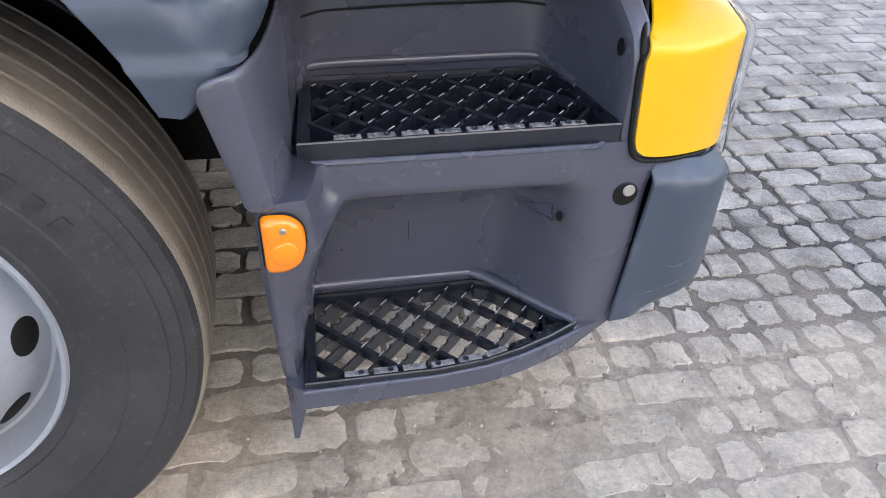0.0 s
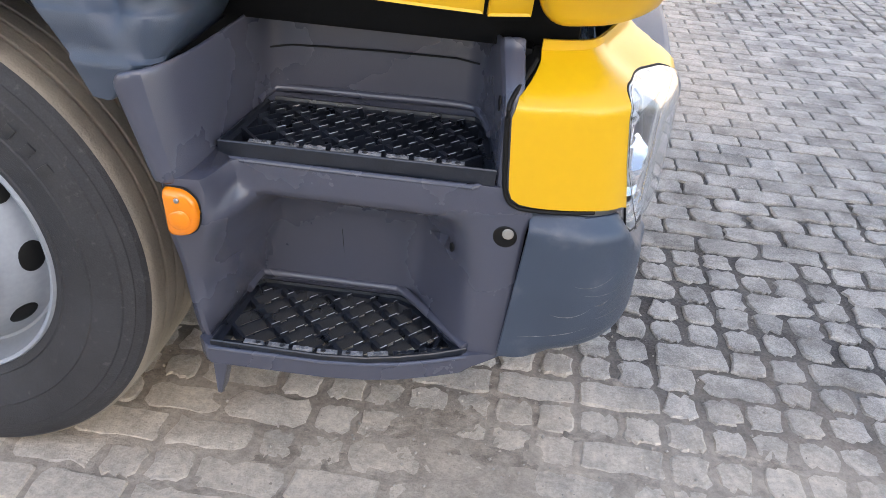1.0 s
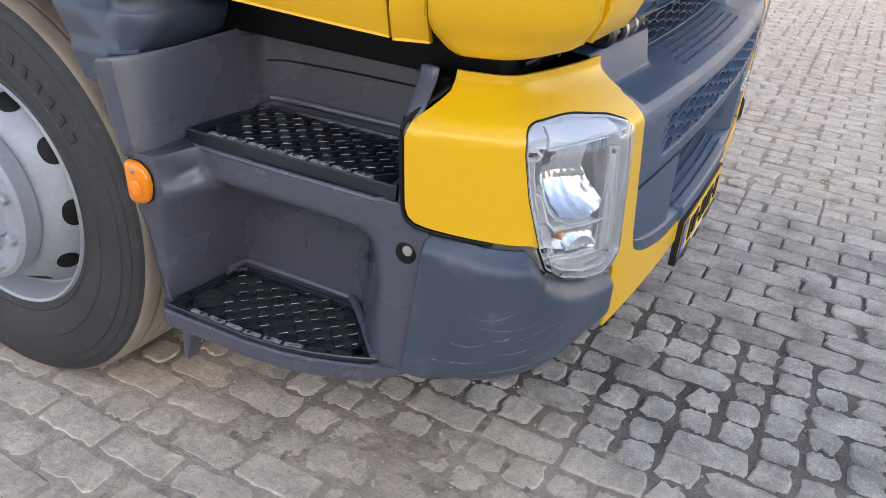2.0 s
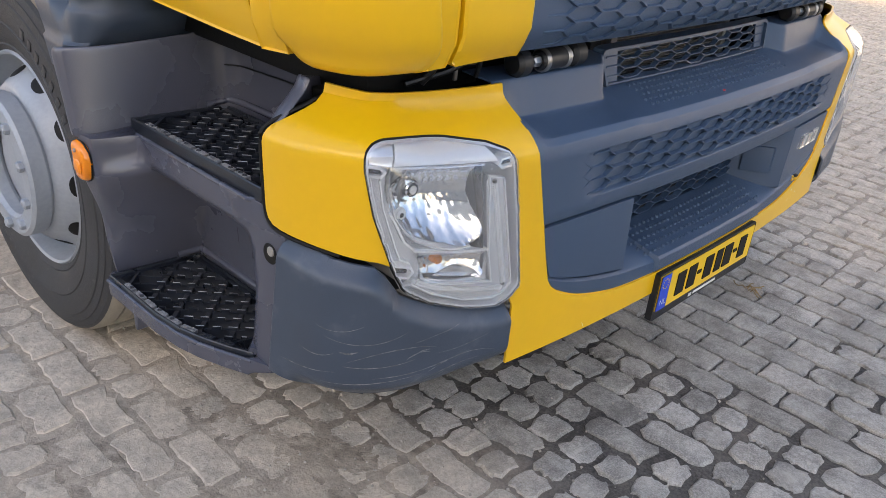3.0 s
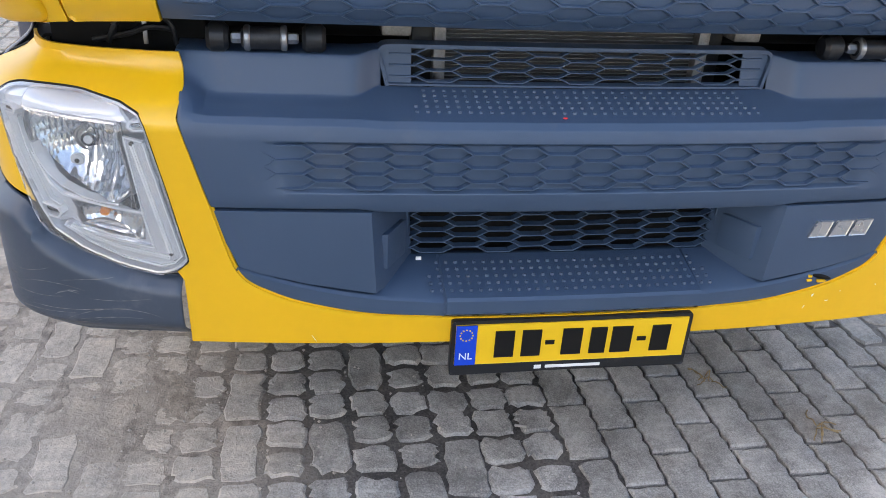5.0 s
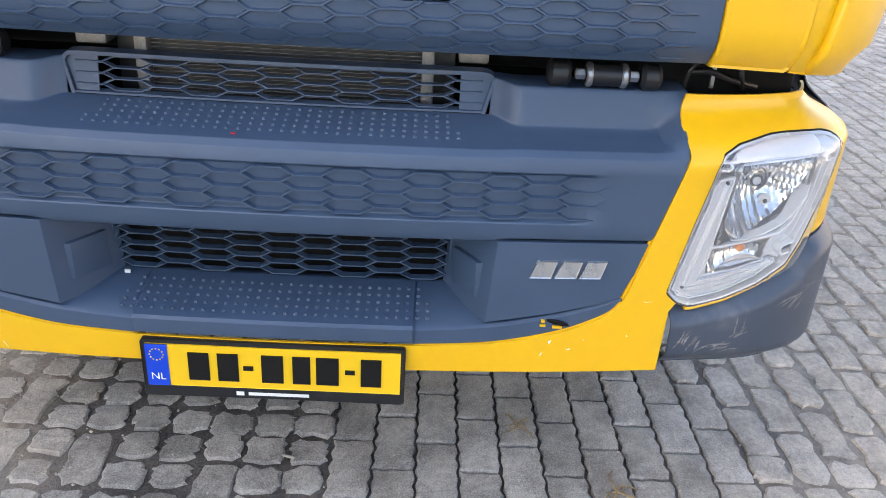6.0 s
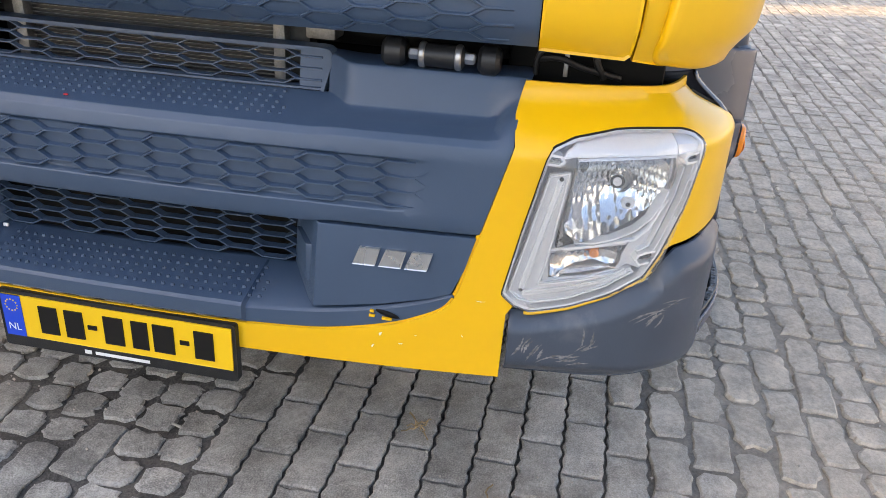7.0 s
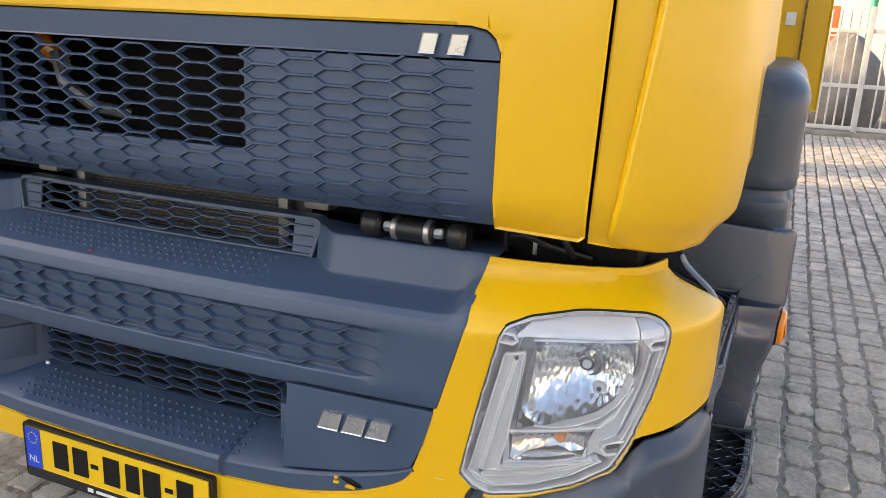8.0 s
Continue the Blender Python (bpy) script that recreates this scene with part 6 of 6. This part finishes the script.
van(-17.5, 3.4)
heap = bmesh.new()
bmesh.ops.create_icosphere(heap, subdivisions=3, radius=1)
for p in heap.verts:
    k = 1 + 0.25 * noise.noise(p.co * 1.7)
    p.co = Vector((-14.3 + p.co.x * 0.7 * k, 2.05 + p.co.y * 0.55 * k, max(-0.02, 0.55 + p.co.z * 1.0 * k)))
TARP = mat("grey_tarpaulin", (0.16, 0.155, 0.15), 0.7, vary=0.2, scale=4, fine=30, bump=0.5)
tagged(finish(heap, "tarpaulin", TARP, None), "grey tarpaulin draped over a heap behind the fence", "tarpaulin")
CRATE = mat("orange_crate", (0.75, 0.16, 0.03), 0.5, vary=0.1)
cr = tagged(new("crate_stack"), "orange plastic crates stacked behind the fence", "crate")
for i in range(4):
    part("crate", box_bm((-15.2, 1.25, i * 0.5), (-14.6, 1.8, i * 0.5 + 0.47), 0.03), CRATE, cr)
TEAL = mat("green_pole", (0.03, 0.30, 0.20), 0.5, vary=0.1)
tagged(finish(rod_bm((-15.5, 2.35, 0), (-15.5, 2.35, 4), 0.06), "pole", TEAL, None), "green painted steel pole behind the fence", "pole")
shed = finish(box_bm((-30, -20, 0), (-24, 20, 5), 0.02), "far_building", RENDERW, None)
tagged(shed, "pale hall at the far end of the yard", "building", kind="structure")
# sticker and rusty seam on the load body
part("sticker", box_bm((-2.452, 1.175, 1.452), (-2.446, 1.212, 1.502), 0.001), WHITE, truck, "small white sticker")
RUST = mat("rusty_seam", (0.30, 0.17, 0.05), 0.8, vary=0.4, scale=30, fine=120, bump=0.5)
part("seam", box_bm((-2.452, 1.240, 1.13), (-2.444, 1.248, 2.58), 0.001), RUST, truck)


# ---- wear and litter ----
def smear(name, parent, fmap, u, v, ang, length, wide, material, seed, label=""):
    """A ragged scrape on a surface, a fraction of a millimetre proud."""
    r = random.Random(seed)
    bm = bmesh.new()
    n = 17
    a, c = [], []
    bend = r.uniform(-0.6, 0.6)
    for i in range(n):
        t = i / (n - 1) - 0.5
        w = wide * (1 - (2 * t) ** 2) * r.uniform(0.1, 1.0) + 0.0003
        x, y = t * length, bend * length * t * t + r.uniform(-0.1, 0.1) * wide
        for lst, s in ((a, 1), (c, -1)):
            px, py = x, y + s * w / 2
            lst.append(bm.verts.new(fmap(u + px * math.cos(ang) - py * math.sin(ang), v + px * math.sin(ang) + py * math.cos(ang), 0.0006)))
    for i in range(n - 1):
        bm.faces.new((a[i], a[i + 1], c[i + 1], c[i]))
    return part(name, bm, material, parent, label)


SCRAPE = mat("pale_scrape", (0.24, 0.235, 0.235), 0.7, vary=0.3, scale=80, fine=300, bump=0.2)
corners = [o for o in truck.children if o.name.startswith("bumper_corner")]
right_corner, left_corner = corners[1], corners[0]
for i, (y, z, ang, ln, wd) in enumerate(((0.84, 0.52, 75, 0.06, 0.010), (0.865, 0.505, 60, 0.05, 0.008), (0.90, 0.497, 20, 0.07, 0.010), (0.93, 0.49, 10, 0.06, 0.008), (0.955, 0.545, 80, 0.07, 0.007), (0.95, 0.52, 35, 0.05, 0.006),
                                         (1.05, 0.60, 25, 0.09, 0.010), (1.07, 0.585, 60, 0.05, 0.008), (1.10, 0.615, 5, 0.06, 0.006), (0.88, 0.462, 10, 0.06, 0.006))):
    rs = random.Random(300 + i)
    for k in range(3):
        smear("scrape", right_corner, right_corner_map, FY(y + rs.uniform(-0.014, 0.014)), z + rs.uniform(-0.009, 0.009), radians(ang + rs.uniform(-12, 12)), ln * rs.uniform(0.4, 0.9), wd * rs.uniform(0.4, 1.0), SCRAPE, 200 + 10 * i + k, "pale scrape")
for i, (y, z, ang, ln, wd) in enumerate(((1.0, 0.505, -4, 0.20, 0.003), (1.08, 0.525, -3, 0.12, 0.0025), (0.95, 0.49, -5, 0.14, 0.003), (1.12, 0.555, -6, 0.03, 0.006), (1.16, 0.50, -8, 0.12, 0.0025), (1.03, 0.47, -4, 0.16, 0.003), (1.06, 0.56, -5, 0.16, 0.002), (0.92, 0.53, -3, 0.12, 0.0018), (0.98, 0.575, -6, 0.10, 0.002), (1.13, 0.60, -7, 0.08, 0.002), (1.09, 0.49, -4, 0.18, 0.002), (0.90, 0.47, -3, 0.10, 0.002),
                                         (1.02, 0.545, -8, 0.05, 0.004), (1.01, 0.548, -2, 0.03, 0.004), (0.94, 0.51, -5, 0.2, 0.0016), (1.10, 0.575, -4, 0.14, 0.0016), (1.0, 0.453, -3, 0.22, 0.002), (1.15, 0.54, -6, 0.07, 0.0024))):
    smear("scratch", left_corner, left_corner_map, -FY(y), z, radians(180 - ang), ln, wd, SCRAPE, 40 + i, "fine pale scratch")

bumper = [o for o in truck.children if o.name.startswith("bumper_panel")][0]
for i, (y, z, ln, wd) in enumerate(((0.60, 0.487, 0.010, 0.005), (0.545, 0.475, 0.010, 0.004), (0.72, 0.52, 0.006, 0.004), (0.75, 0.60, 0.02, 0.002), (0.56, 0.505, 0.010, 0.006), (-0.55, 0.442, 0.02, 0.002), (0.63, 0.51, 0.005, 0.003))):
    smear("chip_mark", bumper, on_bumper, FY(y), z, radians(60 * i), ln, wd, WHITE, 70 + i, "pale paint chip")


def leaf(x, y, size, seed):
    r = random.Random(seed)
    bm = bmesh.new()
    for k in range(7):
        a = r.uniform(0, 2 * math.pi)
        p = [(x + r.uniform(-0.3, 0.3) * size, y + r.uniform(-0.3, 0.3) * size, 0.003)]
        for i in range(4):
            a += r.uniform(-0.7, 0.7)
            p.append((p[-1][0] + math.cos(a) * size * 0.25, p[-1][1] + math.sin(a) * size * 0.25, 0.003 + r.uniform(0, 0.3) * size))
        tube_bm(p, size * 0.035, 5, bm)
    ob = finish(bm, "dry_leaf", STRAW, None)
    return tagged(ob, "small curled dry leaf lying on the pavers", "leaf", "litter on the pavers")


leaf(-0.369, 0.583, 0.05, 1)
leaf(-0.14, 0.80, 0.06, 2)
leaf(0.33, 1.72, 0.04, 3)
butt = finish(rod_bm((-0.215, -0.035, 0.008), (-0.205, -0.005, 0.009), 0.0036, n=10), "cigarette_end", BEIGE, None)
tagged(butt, "flattened pale cigarette end on the pavers", "litter", "litter on the pavers")

# loose grit
rg = random.Random(5)
gv, gf = [], []
for k in range(1100):
    x, y = rg.gauss(-0.25, 0.55), rg.gauss(-0.95, 0.45)
    if k % 3 == 0:
        x, y = rg.uniform(-1.2, 0.8), rg.uniform(-1.6, 1.9)
    if k % 5 == 0:
        x, y = rg.gauss(-0.25, 0.25), rg.gauss(-0.72, 0.16)
    s = rg.choice((0.0015, 0.002, 0.002, 0.003, 0.004, 0.006))
    z = bed(x, y) + 0.004 + s * 0.4 if rg.random() < 0.6 else 0.001
    b0 = len(gv)
    gv += [(x + s * rg.uniform(0.6, 1), y, z), (x - s * rg.uniform(0.6, 1), y, z), (x, y + s * rg.uniform(0.6, 1), z), (x, y - s * rg.uniform(0.6, 1), z), (x, y, z + s * 0.8), (x, y, z - s)]
    gf += [(b0 + a, b0 + c, b0 + 4) for a, c in ((0, 2), (2, 1), (1, 3), (3, 0))] + [(b0 + c, b0 + a, b0 + 5) for a, c in ((0, 2), (2, 1), (1, 3), (3, 0))]
me = bpy.data.meshes.new("grit")
me.from_pydata(gv, [], gf)
GRIT = mat("loose_grit", (0.46, 0.41, 0.345), 0.95, vary=0.2, scale=40, island=0.25)
me.materials.append(GRIT)
grit = new("grit", me)
grit.parent = ground
tagged(grit, "loose brown grit in the joints", kind="stuff")


# damp dirt lying in the joints
def dirt_patch(x, y, rx, ry, seed, ang=None):
    r = random.Random(seed)
    ang, n = r.uniform(0, 3.1) if ang is None else ang, 26
    vs, fs = [], []
    for i in range(n):
        for j in range(n):
            u, v = 2 * i / (n - 1) - 1, 2 * j / (n - 1) - 1
            px, py = u * rx * 1.2, v * ry * 1.2
            px, py = x + px * math.cos(ang) - py * math.sin(ang), y + px * math.sin(ang) + py * math.cos(ang)
            edge = noise.noise(Vector((px * 22, py * 22, seed)))
            k = smooth(1.15, 0.65, math.hypot(u, v) * 1.2 + 0.55 * edge)
            vs.append((px, py, bed(px, py) - 0.005 + 0.0058 * k + 0.0012 * noise.noise(Vector((px * 90, py * 90, 1)))))
    for i in range(n - 1):
        for j in range(n - 1):
            fs.append((i * n + j, (i + 1) * n + j, (i + 1) * n + j + 1, i * n + j + 1))
    me = bpy.data.meshes.new("dirt_patch")
    me.from_pydata(vs, [], fs)
    me.polygons.foreach_set("use_smooth", [True] * len(me.polygons))
    me.materials.append(SPILL)
    ob = new("dirt_patch", me)
    ob.parent = ground
    return tagged(ob, "dark brown damp dirt in the joints")


for k, (x, y, rx, ry) in enumerate(((-0.766, -1.10, 0.09, 0.05), (-0.75, -1.20, 0.06, 0.04), (-0.625, -1.08, 0.09, 0.045), (-0.497, -0.95, 0.09, 0.06), (-0.66, -0.85, 0.08, 0.06), (-1.18, -0.85, 0.14, 0.09),
                                       (-0.485, -0.75, 0.10, 0.07), (-0.40, -0.90, 0.10, 0.08), (-0.30, -0.75, 0.12, 0.08), (-1.64, 1.44, 0.20, 0.12), (-1.47, 1.76, 0.09, 0.05))):
    dirt_patch(x, y, rx * 0.75, ry * 0.75, k + 1)
rp = random.Random(31)
for k in range(26):
    x, y = rp.uniform(-1.25, 0.45), 0.300 + PW * rp.randrange(-19, -8)
    along_row = rp.random() < 0.7
    dirt_patch(x, y if along_row else y + PW / 2, rp.uniform(0.05, 0.13), rp.uniform(0.018, 0.034), 40 + k, 0.0 if along_row else math.pi / 2)
